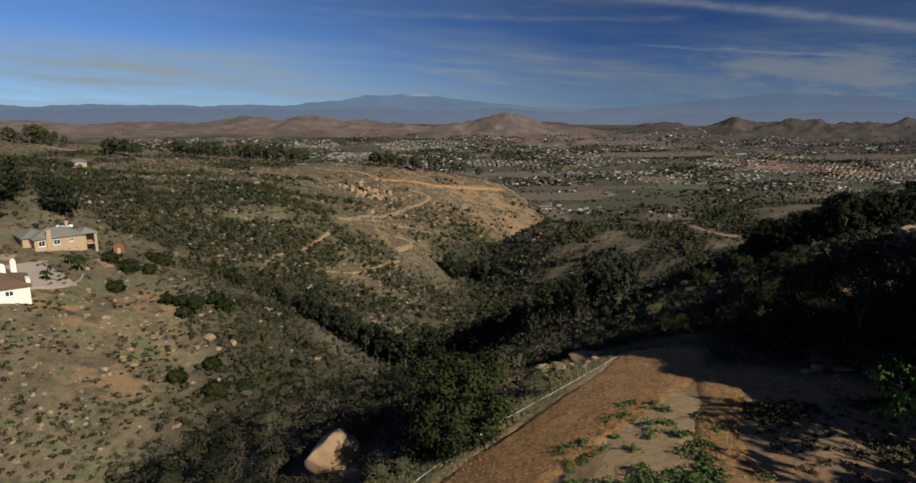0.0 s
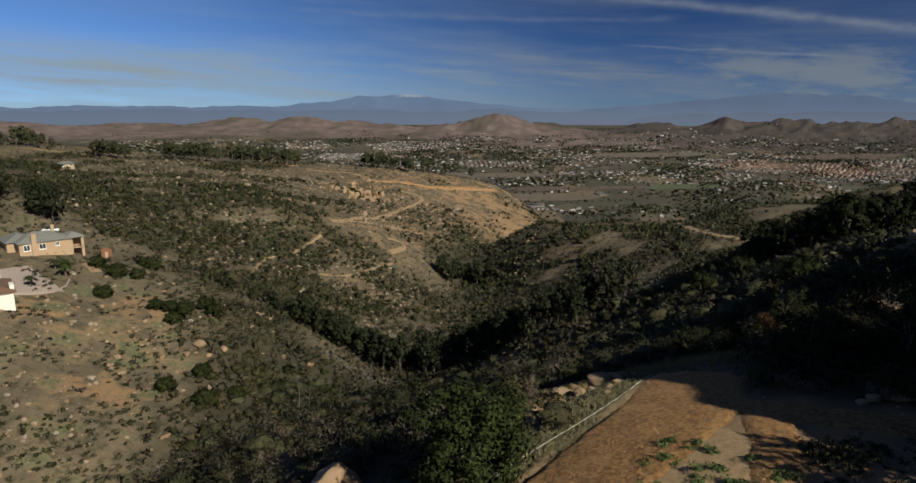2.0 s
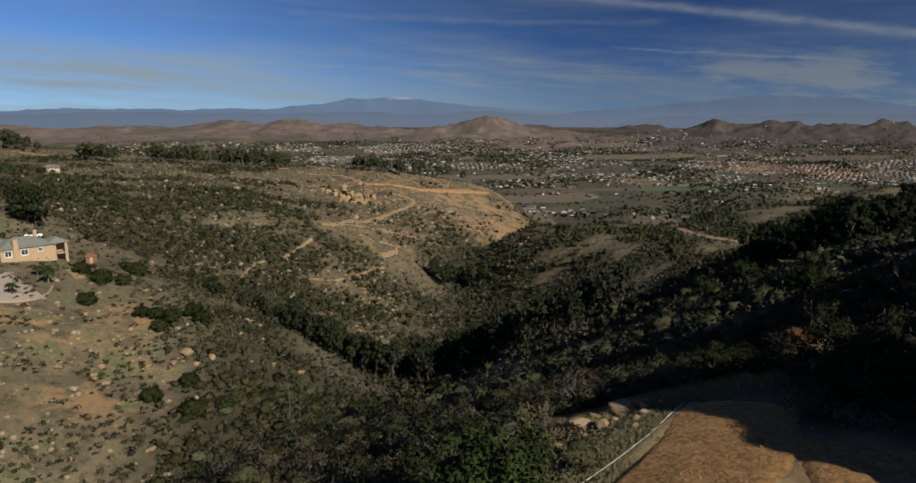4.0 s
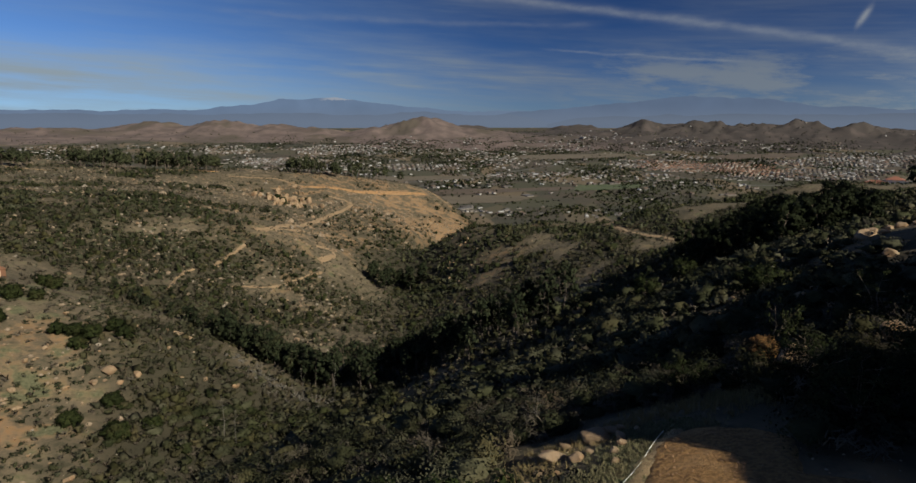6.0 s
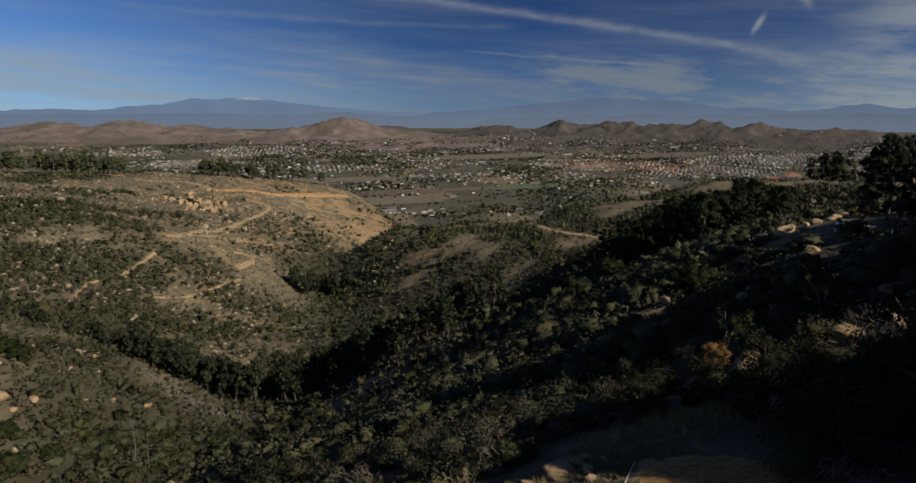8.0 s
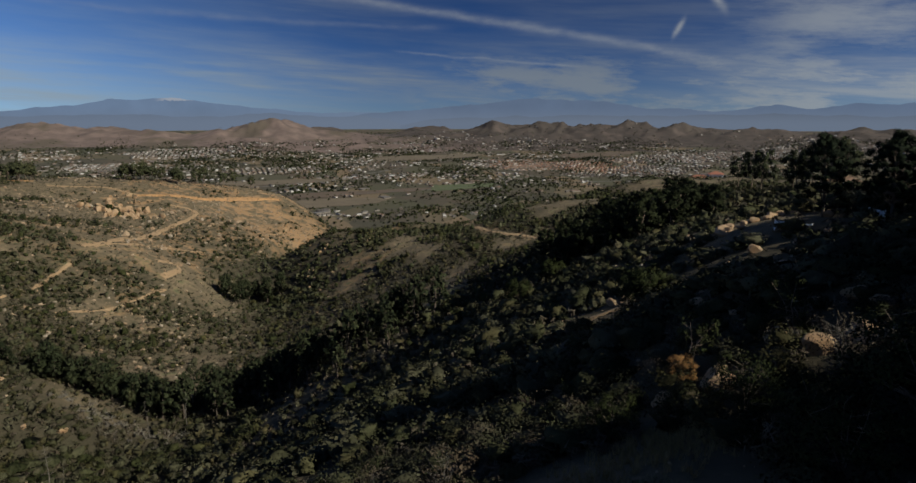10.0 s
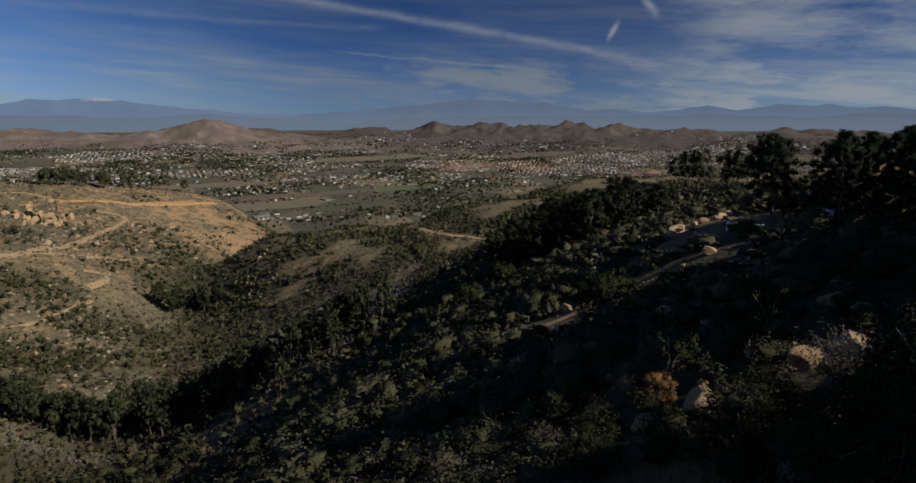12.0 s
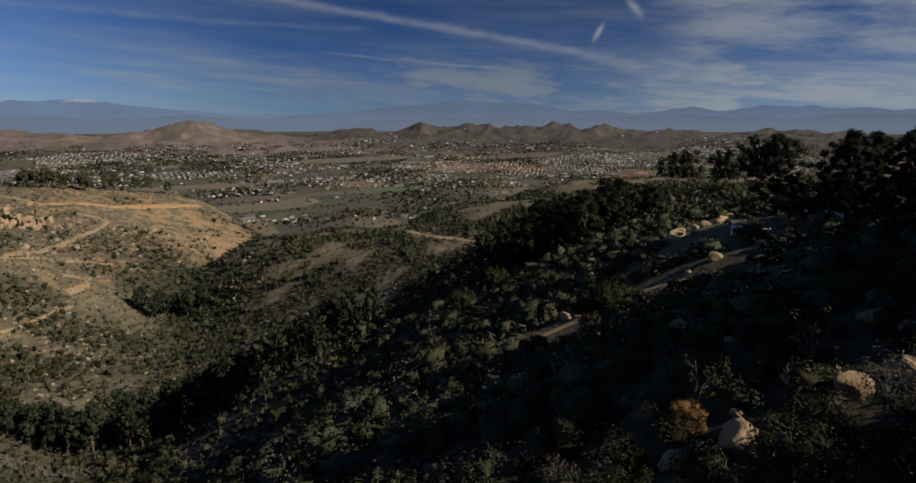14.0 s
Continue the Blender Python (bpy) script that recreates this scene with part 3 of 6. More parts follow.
    d = d - 2 * blob(x, y, -5.2, 24.1, 1.5, 1.2) - 1.2 * blob(x, y, -4.0, 22.6, 1.2, 1.0) - 1.5 * blob(x, y, 21.4, 31.2, 1.8, 1.4) - 1.5 * blob(x, y, 16.8, 34.6, 1.4, 1.3)
    d = d * smooth(1.6, 4.2, beside(x, y, TRACKS["slope_lane"][0]))
    for line, width in TRACKS.values():
        d = d * smooth(width * 0.35, width * 0.5 + (2.4 if width > 3 else 0.6), beside(x, y, line))
    for line, width in CUTS.values():
        d = d * smooth(width * 0.3, width * 0.7, beside(x, y, line))
    return np.clip(d, 0, 1)


def build_ground():
    x, y = GRID_X.ravel(), GRID_Y.ravel()
    me = mesh_of("ground", np.c_[x, y, GRID_Z.ravel()], grid_faces(*GRID_X.shape), SOIL, True)
    reach = np.hypot(x, y)
    attribute(me, "valley", smooth(650, 1000, reach))
    # shade painted on the slope past the road, with litter under the brush
    slope_shade = smooth(9, 14, x) * smooth(23, 27, y) * (1 - smooth(48, 70, y)) * 0.9
    attribute(me, "litter_shade", np.maximum(slope_shade, scrub_density(x, y)) * (0.85 - 0.2 * smooth(20, -40, x) * smooth(120, 220, y)) * (1 - smooth(600, 900, reach)))
    attribute(me, "hill", reach * 0)
    attribute(me, "woody", reach * 0)
    attribute(me, "bare", 1.3 * blob(x, y, 10, 12, 14, 11) + 0.45 * blob(x, y, 10, 430, 60, 55) + 0.2 * blob(x, y, -25, 280, 30, 45) + 0.2 * blob(x, y, -84, 126, 40, 40) + 0.5 * blob(x, y, -88, 132, 12, 8) + 0.5 * blob(x, y, -72, 146, 9, 6) + 0.4 * blob(x, y, -66, 112, 8, 6) + 0.16 * smooth(180, 230, y) * smooth(20, -20, x) + 0.22 * smooth(10, 40, x) * smooth(150, 210, y) - 0.12)
    attribute(me, "grass", 0.27 + 0.13 * blob(x, y, -84, 140, 35, 45) - 1.2 * blob(x, y, 10, 12, 14, 11) - 0.5 * blob(x, y, 0, 420, 90, 90))
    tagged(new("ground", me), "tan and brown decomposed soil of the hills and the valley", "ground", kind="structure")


def build_far_hills():
    """The brown ranges that rise out of the valley floor."""
    a, r = np.meshgrid(np.radians(np.arange(-44, 72, 0.18)), np.arange(2350, 4420, 22))
    x, y = np.sin(a) * r, np.cos(a) * r
    high = hill_height(x, y)
    faces = grid_faces(*x.shape)
    faces = faces[(high.ravel()[faces] > -5.5).any(1)]
    used, faces = np.unique(faces, return_inverse=True)
    verts = np.stack([x, y, valley_floor(r) + high], -1).reshape(-1, 3)[used]
    me = mesh_of("far_hills", verts, faces.reshape(-1, 4), SOIL, True)
    one = np.ones(len(verts))
    for name in ("valley", "hill"):
        attribute(me, name, one)
    for name in ("litter_shade", "bare", "grass"):
        attribute(me, name, one * 0)
    attribute(me, "woody", smooth(650, 1250, verts[:, 0] + 0.4 * (verts[:, 1] - 3100)))
    tagged(new("far_hills", me), "bare brown hills rising from the valley", "hills", kind="structure")


build_ground()
build_far_hills()


# ---- brush ----
def swell(way, lumps, wide):
    """How far a bush of round lumps reaches along each direction, and the lump that reaches farthest."""
    along_way = way @ lumps.T
    inside = wide ** 2 - (lumps ** 2).sum(1)[None] + along_way ** 2
    far = np.where(inside > 0, along_way + np.sqrt(np.maximum(inside, 0)), 0.12)
    pick = far.argmax(1)
    return far[np.arange(len(way)), pick], pick


def tuft(rng, count, flat=0.8, core=0.45, thin=1.0, body=()):
    """A bush one metre across: middles of its leaf sprays, the corners of a leaf of unit size round each, the way
    that its rounded form faces there, and faces. body: sides, rings and size of the closed mass under the leaves."""
    lumps = rng.normal(0, 0.21, (8, 3)) * (1.15, 1.15, 0.7)
    lumps[:, 2] = np.abs(lumps[:, 2])
    wide = rng.uniform(0.18, 0.30, 8)
    way = rng.normal(size=(count, 3))
    way /= np.linalg.norm(way, axis=1)[:, None]
    way[:, 2] = np.where(way[:, 2] < -0.25, -way[:, 2], way[:, 2])
    if body:
        far, pick = swell(way, lumps, wide)
        mid = way * (far * (1.1 - 0.35 * rng.uniform(size=count) ** 1.5))[:, None]
        face = mid - lumps[pick]
        face /= np.linalg.norm(face, axis=1)[:, None] + 1e-6
    else:
        mid = lumps[rng.randint(0, 8, count)] + way * rng.uniform(core, 1, (count, 1)) * 0.34
        face = way
    soft = face * 0.75 + way * 0.35 + rng.normal(0, 0.22, (count, 3)) + (0, 0, 0.12)
    soft /= np.linalg.norm(soft, axis=1)[:, None]
    mid[:, 2] = mid[:, 2] * flat + 0.13
    turn = face + rng.normal(0, 0.30, (count, 3))
    turn /= np.linalg.norm(turn, axis=1)[:, None]
    side = np.cross(turn, rng.normal(size=(count, 3)))
    side /= np.linalg.norm(side, axis=1)[:, None]
    up = np.cross(turn, side) / thin
    side = side * thin
    s = rng.uniform(0.5, 1.4, (count, 1))
    off = np.stack([-side * s * 0.6 - up * s * 0.4, side * s * 0.6 - up * s * 0.4, up * s * 0.8], 1)
    mid, off, soft, faces = np.repeat(mid, 3, 0), off.reshape(-1, 3), np.repeat(soft, 3, 0), np.arange(count * 3).reshape(-1, 3)
    if not body:
        return mid, off, soft, faces
    shell, skin = dome(rng, lumps, wide, flat, *body)
    out = shell - (0, 0, 0.1)
    out = out / np.linalg.norm(out, axis=1)[:, None] + rng.normal(0, 0.35, shell.shape)
    out /= np.linalg.norm(out, axis=1)[:, None]
    return np.r_[shell, mid], np.r_[np.zeros(shell.shape), off], np.r_[out, soft], np.r_[skin, faces + len(shell)]


def dome(rng, lumps, wide, flat, sides, count, size):
    """The lumpy closed body of a bush: rings and a blunt top."""
    way = [np.array([[0.0, 0.0, 1.0]])]
    for k, up in enumerate(np.linspace(-0.42, 0.78, count)):
        a = (np.arange(sides) + rng.uniform(-0.25, 0.25, sides) + k * 0.5) * 6.283 / sides
        out = math.sqrt(1 - up * up)
        way.insert(k, np.stack([np.cos(a) * out, np.sin(a) * out, np.full(sides, up)], -1))
    way = np.concatenate(way)
    verts = way * (swell(way, lumps, wide)[0] * rng.uniform(0.85, 1.1, len(way)) * size)[:, None]
    verts[:, 2] = verts[:, 2] * flat + 0.13
    k = np.arange(sides)
    n = (k + 1) % sides
    faces = [np.c_[k + (count - 1) * sides, n + (count - 1) * sides, np.full(sides, count * sides)]]
    for low in range(0, (count - 1) * sides, sides):
        faces += [np.c_[k + low, n + low, n + low + sides], np.c_[k + low, n + low + sides, k + low + sides]]
    return verts, np.concatenate(faces)


def scatter(name, places, sizes, count, leaf, mat, label, seed, flat=0.8, core=0.45, thin=1.0, body=()):
    """Many bushes in one mesh. leaf: the size of a leaf spray, in metres."""
    rng = np.random.RandomState(seed)
    kinds = [tuft(rng, count, flat, core, thin, body) for _ in range(20)]
    pick, turn = rng.randint(0, 20, len(places)), rng.uniform(0, 6.283, len(places))
    tall = sizes * rng.uniform(0.75, 1.25, len(places))
    tone = rng.uniform(size=len(places))
    out, tones, skins, aways, base = [], [], [], [], 0
    for k in range(20):
        m = pick == k
        c, s = np.cos(turn[m])[:, None], np.sin(turn[m])[:, None]
        mid, off, soft, faces = kinds[k]
        size, high = sizes[m][:, None], tall[m][:, None]
        vx, vy = mid[None, :, 0] * size + off[None, :, 0] * leaf, mid[None, :, 1] * size + off[None, :, 1] * leaf
        px, py = vx * c - vy * s + places[m, 0:1], vx * s + vy * c + places[m, 1:2]
        pz = mid[None, :, 2] * high + off[None, :, 2] * leaf + places[m, 2:3]
        out.append(np.stack([px, py, pz], -1).reshape(-1, 3))
        tones.append(np.repeat(tone[m], len(mid)))
        nx, ny = soft[None, :, 0] * c - soft[None, :, 1] * s, soft[None, :, 0] * s + soft[None, :, 1] * c
        aways.append(np.stack([nx, ny, np.broadcast_to(soft[None, :, 2], nx.shape)], -1).reshape(-1, 3))
        skins.append((faces[None] + (base + np.arange(m.sum()) * len(mid))[:, None, None]).reshape(-1, 3))
        base += m.sum() * len(mid)
    me = mesh_of(name, np.concatenate(out), np.concatenate(skins), mat, True)
    attribute(me, "tone", np.concatenate(tones))
    face_out(me, np.concatenate(aways))
    return tagged(new(name, me), label, "shrubs", kind="stuff")


def growing(seed, count, x0, x1, y0, y1, keep):
    """Places on the ground where keep(x, y), 0 to 1, lets a plant stand."""
    rng = np.random.RandomState(seed)
    cell = math.sqrt((x1 - x0) * (y1 - y0) / count)
    x, y = [g.ravel() for g in np.meshgrid(np.arange(x0, x1, cell), np.arange(y0, y1, cell))]
    count = len(x)
    x, y = x + rng.uniform(-0.6, 0.6, count) * cell, y + rng.uniform(-0.6, 0.6, count) * cell
    m = rng.uniform(size=count) < keep(x, y)
    x, y = x[m], y[m]
    return np.c_[x, y, ground_z(x, y)]


def in_view(x, y):
    """The quarter of the land that lies ahead of the flight."""
    a = np.degrees(np.arctan2(x, y + 12))
    return (a > -42) & (a < 66)


def build_brush():
    rng = np.random.RandomState(5)
    off = lambda x, y, a: smooth(a, a + 5, np.hypot(x - 2, y - 12))
    some = lambda n, a, b: a + (b - a) * rng.uniform(size=n) ** 1.7
    brush = lambda x, y: scrub_density(x, y) * in_view(x, y)
    near = growing(1, 1000, -34, 40, 8, 50, lambda x, y: brush(x, y) * (1 - off(x, y, 31)))
    # bushes on the shaded side take the leaf colour darkened for shade
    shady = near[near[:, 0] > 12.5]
    scatter("shade_scrub", shady, some(len(shady), 1.2, 3.0), 820, 0.066, SHADE_SCRUB, "scrub oak past the road, leaves coloured darker for the slope's shade", 15, body=(9, 4, 0.6))
    near = near[near[:, 0] <= 12.5]
    scatter("near_scrub", near, some(len(near), 1.2, 3.0), 820, 0.066, SCRUB, "dense olive chaparral on the slope below the road", 11, body=(9, 4, 0.6))
    twig = growing(6, 620, -34, 40, 14, 50, lambda x, y: brush(x, y) * (1 - off(x, y, 31)))
    scatter("near_dry_brush", twig, some(len(twig), 0.8, 2.0), 200, 0.11, TWIG, "grey leafless brush among the chaparral", 16, 1.0, 0.2, 0.35)
    edge = growing(4, 8200, -80, 110, 25, 122, lambda x, y: brush(x, y) * off(x, y, 31) * (1 - off(x, y, 96)))
    scatter("slope_scrub", edge, some(len(edge), 1.3, 3.5), 112, 0.15, SCRUB, "olive chaparral shrubs on the near canyon slope", 14, body=(7, 3, 0.78))
    mid = growing(2, 19000, -190, 190, 50, 270, lambda x, y: brush(x, y) * off(x, y, 96))
    scatter("canyon_scrub", mid, some(len(mid), 1.4, 3.8) * (1 - 0.35 * smooth(150, 230, mid[:, 1])), 30, 0.27, CANYON_SCRUB, "dark green chaparral shrubs covering the canyon sides", 12, body=(5, 2, 0.82))
    grey = growing(7, 9000, -150, 120, 50, 250, lambda x, y: (0.2 + scrub_density(x, y) * 0.4) * in_view(x, y) * off(x, y, 34))
    scatter("grey_brush", grey, some(len(grey), 0.6, 1.9), 18, 0.36, TWIG, "low grey and brown brush between the shrubs", 17, 1.0, 0.3, 0.5)
    dry = growing(8, 900, -60, 0, 120, 165, lambda x, y: 0.9 * np.exp(-(beside(x, y, GULLY) / 3.6) ** 2))
    scatter("gully_dead_brush", dry, some(len(dry), 0.8, 2.2), 34, 0.32, DEAD_TWIG, "bleached grey dead brush along the gully", 18, 1.0, 0.3, 0.4)
    far = growing(3, 27000, -360, 280, 230, 610, lambda x, y: brush(x, y) * smooth(235, 275, y + np.abs(x) * 0.15))
    thick = 0.45 + 0.85 * scrub_density(far[:, 0], far[:, 1])
    scatter("hill_scrub", far, some(len(far), 1.5, 4.4) * thick, 13, 0.46, HILL_SCRUB, "scattered dark chaparral on the far hillside", 13, flat=0.62, body=(5, 1, 0.85))
    clump = lambda x, y: smooth(0.0, 0.35, fractal(x, y, 46, 3, 44) + 0.5 * blob(x, y, 45, 310, 40, 45) + 0.4 * blob(x, y, -80, 245, 50, 45) + 0.1 * blob(x, y, -115, 290, 55, 60) + 0.3 * smooth(15, 40, x) * smooth(70, 120, y))
    big = growing(10, 20000, -330, 210, 62, 470, lambda x, y: brush(x, y) * clump(x, y) * off(x, y, 96))
    scatter("tall_scrub", big, some(len(big), 2.2, 5.2), 28, 0.38, OAK_SCRUB, "tall dark scrub oak in thickets", 20, 0.8, body=(5, 2, 0.82))
    rim = growing(22, 1500, -62, 2, 92, 152, lambda x, y: (0.12 + 0.6 * smooth(-0.1, 0.25, fractal(x, y, 11, 3, 49))) * smooth(146, 128, y) * smooth(0.35, 0.8, scrub_density(x, y)) * in_view(x, y))
    scatter("gully_thicket", rim, some(len(rim), 2.0, 4.4), 120, 0.20, OAK_SCRUB, "dense dark green thicket on the gully side", 22, 0.8, body=(7, 3, 0.74))
    lone = growing(21, 1500, -260, 60, 190, 460, lambda x, y: 0.45 * in_view(x, y) * (scrub_density(x, y) > 0.05))
    scatter("lone_scrub", lone, some(len(lone), 2.0, 4.2), 28, 0.4, OAK_SCRUB, "single dark sumac bushes standing on the hillside", 21, 0.85, body=(5, 2, 0.8))
    sage = growing(9, 42000, -420, 120, 180, 560, lambda x, y: 0.55 * in_view(x, y) * (1 - 0.6 * blob(x, y, 15, 430, 60, 60)))
    scatter("hill_sage", sage, some(len(sage), 0.7, 2.2), 5, 0.50, SAGE_SCRUB, "low grey green sage dotted over the hillside", 19, flat=0.7)


build_brush()


# ---- small builders ----
def part(name, bm, mat, parent=None, label=""):
    """Links a bmesh as one mesh object under a thing or a part."""
    me = bpy.data.meshes.new(name)
    bm.to_mesh(me)
    bm.free()
    me.materials.append(mat)
    ob = new(name, me)
    ob.parent = parent
    return tagged(ob, label)


def part_of(name, verts, faces, mat, parent=None, label="", smooth_shade=False):
    ob = new(name, mesh_of(name, verts, faces, mat, smooth_shade))
    ob.parent = parent
    return tagged(ob, label)


def box(bm, x0, y0, z0, x1, y1, z1, bevel=0.0):
    made = bmesh.ops.create_cube(bm, size=1.0, matrix=Matrix.Translation(((x0 + x1) / 2, (y0 + y1) / 2, (z0 + z1) / 2)) @ Matrix.Diagonal((x1 - x0, y1 - y0, z1 - z0, 1)))
    if bevel:
        edges = {e for v in made["verts"] for e in v.link_edges}
        bmesh.ops.bevel(bm, geom=list(edges), offset=bevel, segments=1, affect="EDGES")
    return bm


def tube(points, radii, sides=6):
    """Verts and quads of a tapering limb along points."""
    points = np.array(points, float)
    verts, faces = [], []
    for k, (p, r) in enumerate(zip(points, radii)):
        ahead = points[min(k + 1, len(points) - 1)] - points[max(k - 1, 0)]
        ahead /= np.linalg.norm(ahead) + 1e-9
        side = np.cross(ahead, (0.3, 0.9, 0.1) if abs(ahead[2]) > 0.5 else (0, 0, 1))
        side /= np.linalg.norm(side) + 1e-9
        up = np.cross(side, ahead)
        for s in range(sides):
            a = 6.2832 * s / sides
            verts.append(p + r * (math.cos(a) * side + math.sin(a) * up))
    for k in range(len(points) - 1):
        for s in range(sides):
            a, b = k * sides + s, k * sides + (s + 1) % sides
            faces.append((a, b, b + sides, a + sides))
    return np.array(verts), np.array(faces)


def joined(pieces):
    verts, faces, base = [], [], 0
    for v, f in pieces:
        verts.append(v)
        faces.append(np.asarray(f) + base)
        base += len(v)
    return np.concatenate(verts), np.concatenate(faces)


def leaves(rng, centres, spread, count, size, out=0.6, droop=0.0, thin=1.0):
    """Leaf triangles round each of the clump centres, and the way that the crown faces there."""
    centres = np.repeat(np.asarray(centres, float), count, 0)
    n = len(centres)
    way = rng.normal(size=(n, 3))
    way /= np.linalg.norm(way, axis=1)[:, None]
    mid = centres + way * spread * rng.uniform(0.35, 1.0, (n, 1)) * (1, 1, 0.75)
    heart = mid.mean(0) - (0, 0, 0.5)
    from_heart = mid - heart
    soft = way * 0.7 + out * from_heart / (np.linalg.norm(from_heart, axis=1)[:, None] + 1e-6) + rng.normal(0, 0.2, (n, 3)) + (0, 0, 0.15)
    turn = soft + rng.normal(0, 0.32, (n, 3))
    turn /= np.linalg.norm(turn, axis=1)[:, None]
    side = np.cross(turn, rng.normal(size=(n, 3)))
    side /= np.linalg.norm(side, axis=1)[:, None]
    up = np.cross(turn, side)
    if droop:
        up = up * (1 - droop) + np.array((0, 0, -droop))
    side, up = side * thin, up / math.sqrt(thin)
    s = size * rng.uniform(0.6, 1.4, (n, 1))
    verts = np.stack([mid - side * s * 0.5 - up * s * 0.5, mid + side * s * 0.5 - up * s * 0.5, mid + up * s * 0.9], 1).reshape(-1, 3)
    return verts, np.arange(len(verts)).reshape(-1, 3), np.repeat(soft, 3, 0)


def tree(name, seed, height, reach, bare, clumps, per, spread, leaf, leaf_mat, bark_mat, shape="round", droop=0.0, stems=1, girth=0.022, thin=1.0):
    """A tree: tapered trunk with limbs, and a crown of leaf clumps at their ends."""
    rng = np.random.RandomState(seed)
    thing = new(name)
    wood, tips = [], []
    for stem in range(stems):
        lean = rng.normal(0, 0.06 + 0.12 * (stems > 1), 2) * height
        spine = [np.array((lean[0] * s * s + rng.normal(0, 0.02) * height * s, lean[1] * s * s + rng.normal(0, 0.02) * height * s, height * 0.93 * s - 0.3 * (s == 0))) for s in np.linspace(0, 1, 6)]
        thick = height * girth / stems ** 0.4
        wood.append(tube(spine, np.linspace(thick, thick * 0.2, 6), 6))
        count = clumps // stems
        for k in range(count):
            s = bare + (1 - bare) * (k + rng.uniform(0, 0.9)) / count
            at = s * 5
            i = min(int(at), 4)
            root = spine[i] + (spine[i + 1] - spine[i]) * (at - i)
            up = (s - bare) / (1 - bare)
            if shape == "pine":
                wide = reach * max(0.04, 1 - up ** 1.7) ** 0.6 * rng.uniform(0.35, 1.15)
                rise = wide * rng.uniform(0.15, 0.75)
            elif shape == "column":
                wide = reach * (0.55 + 0.45 * math.sin(3.14 * min(1, up + 0.15))) * rng.uniform(0.4, 1.1)
                rise = wide * rng.uniform(0.1, 0.7)
            else:
                wide = reach * math.sqrt(max(0.05, 1 - (up * 1.25 - 0.35) ** 2)) * rng.uniform(0.45, 1.05)
                rise = wide * rng.uniform(0.1, 0.6)
            turn = k * 2.4 + rng.normal(0, 0.4)
            tip = root + np.array((math.cos(turn) * wide, math.sin(turn) * wide, rise))
            tips.append(tip)
            if k % 3 == 0 or not per:
                elbow = (root + tip) / 2 + np.array((0, 0, -0.05 * wide))
                wood.append(tube([root, elbow, tip], [thick * 0.45 * (1.1 - s * 0.6), thick * 0.28, thick * 0.1], 4))
    part_of("trunk", *joined(wood), bark_mat, thing, smooth_shade=True)
    if per:
        verts, faces, ways = leaves(rng, tips, spread, per, leaf, droop=droop, thin=thin)
        face_out(part_of("crown", verts, faces, leaf_mat, thing).data, ways)
    return thing


def stand(thing, x, y, turn=0.0, size=1.0, sink=0.1):
    thing.matrix_basis = pose(x, y, float(ground_z(x, y)) - sink, 0, 0, turn) @ Matrix.Scale(size, 4)
    return thing


def plant(thing, places, seed, low=0.8, high=1.2, sink=0.1):
    """Copies of a thing on the ground: the first place takes the thing itself."""
    rng = random.Random(seed)
    for k, (x, y) in enumerate(places):
        turn, size = rng.uniform(0, 360), rng.uniform(low, high)
        m = pose(x, y, float(ground_z(x, y)) - sink, 0, 0, turn) @ Matrix.Scale(size, 4)
        if k == 0:
            thing.matrix_basis = m
        else:
            made = copy_thing(thing, Matrix.Identity(4))
            made.matrix_basis = m


def boulder_mesh(name, seed, detail=2, flat=0.75, sharp=False):
    """A weathered granite block, about one metre across, with worn facets."""
    rng = np.random.RandomState(seed)
    bm = bmesh.new()
    bmesh.ops.create_icosphere(bm, subdivisions=detail, radius=0.5)
    planes = rng.normal(size=(13, 3))
    planes /= np.linalg.norm(planes, axis=1)[:, None]
    cuts = rng.uniform(0.20, 0.34, 13) if sharp else rng.uniform(0.25, 0.40, 13)
    shift = Vector(rng.uniform(-50, 50, 3))
    stretch = rng.uniform(0.75, 1.25, 2)
    for v in bm.verts:
        p = np.array(v.co)
        for n, c in zip(planes, cuts):
            d = p @ n
            if d > c:
                p = p - n * (d - c) * 0.95
        p = p * (1.1 + 0.16 * noise.noise(Vector(p * 2.6) + shift) + 0.10 * noise.noise(Vector(p * 6) + shift) + 0.04 * noise.noise(Vector(p * 15) + shift))
        v.co = (p[0] * stretch[0], p[1] * stretch[1], p[2] * flat)
    for f in bm.faces:
        f.smooth = detail > 2 and not sharp
    me = bpy.data.meshes.new(name)
    bm.to_mesh(me)
    bm.free()
    me.materials.append(GRANITE)
    return me


# ---- tracks ----
def along(line, step):
    """A smooth path through points, in even steps."""
    p = np.array([line[0], *line, line[-1]], float)
    out = []
    for a, b, c, d in zip(p[:-3], p[1:-2], p[2:-1], p[3:]):
        n = max(2, int(np.hypot(*(c - b)) / step))
        t = np.linspace(0, 1, n, endpoint=False)[:, None]
        out.append(0.5 * (2 * b + (c - a) * t + (2 * a - 5 * b + 4 * c - d) * t * t + (3 * b - a - 3 * c + d) * t ** 3))
    return np.concatenate(out + [p[-1:]])


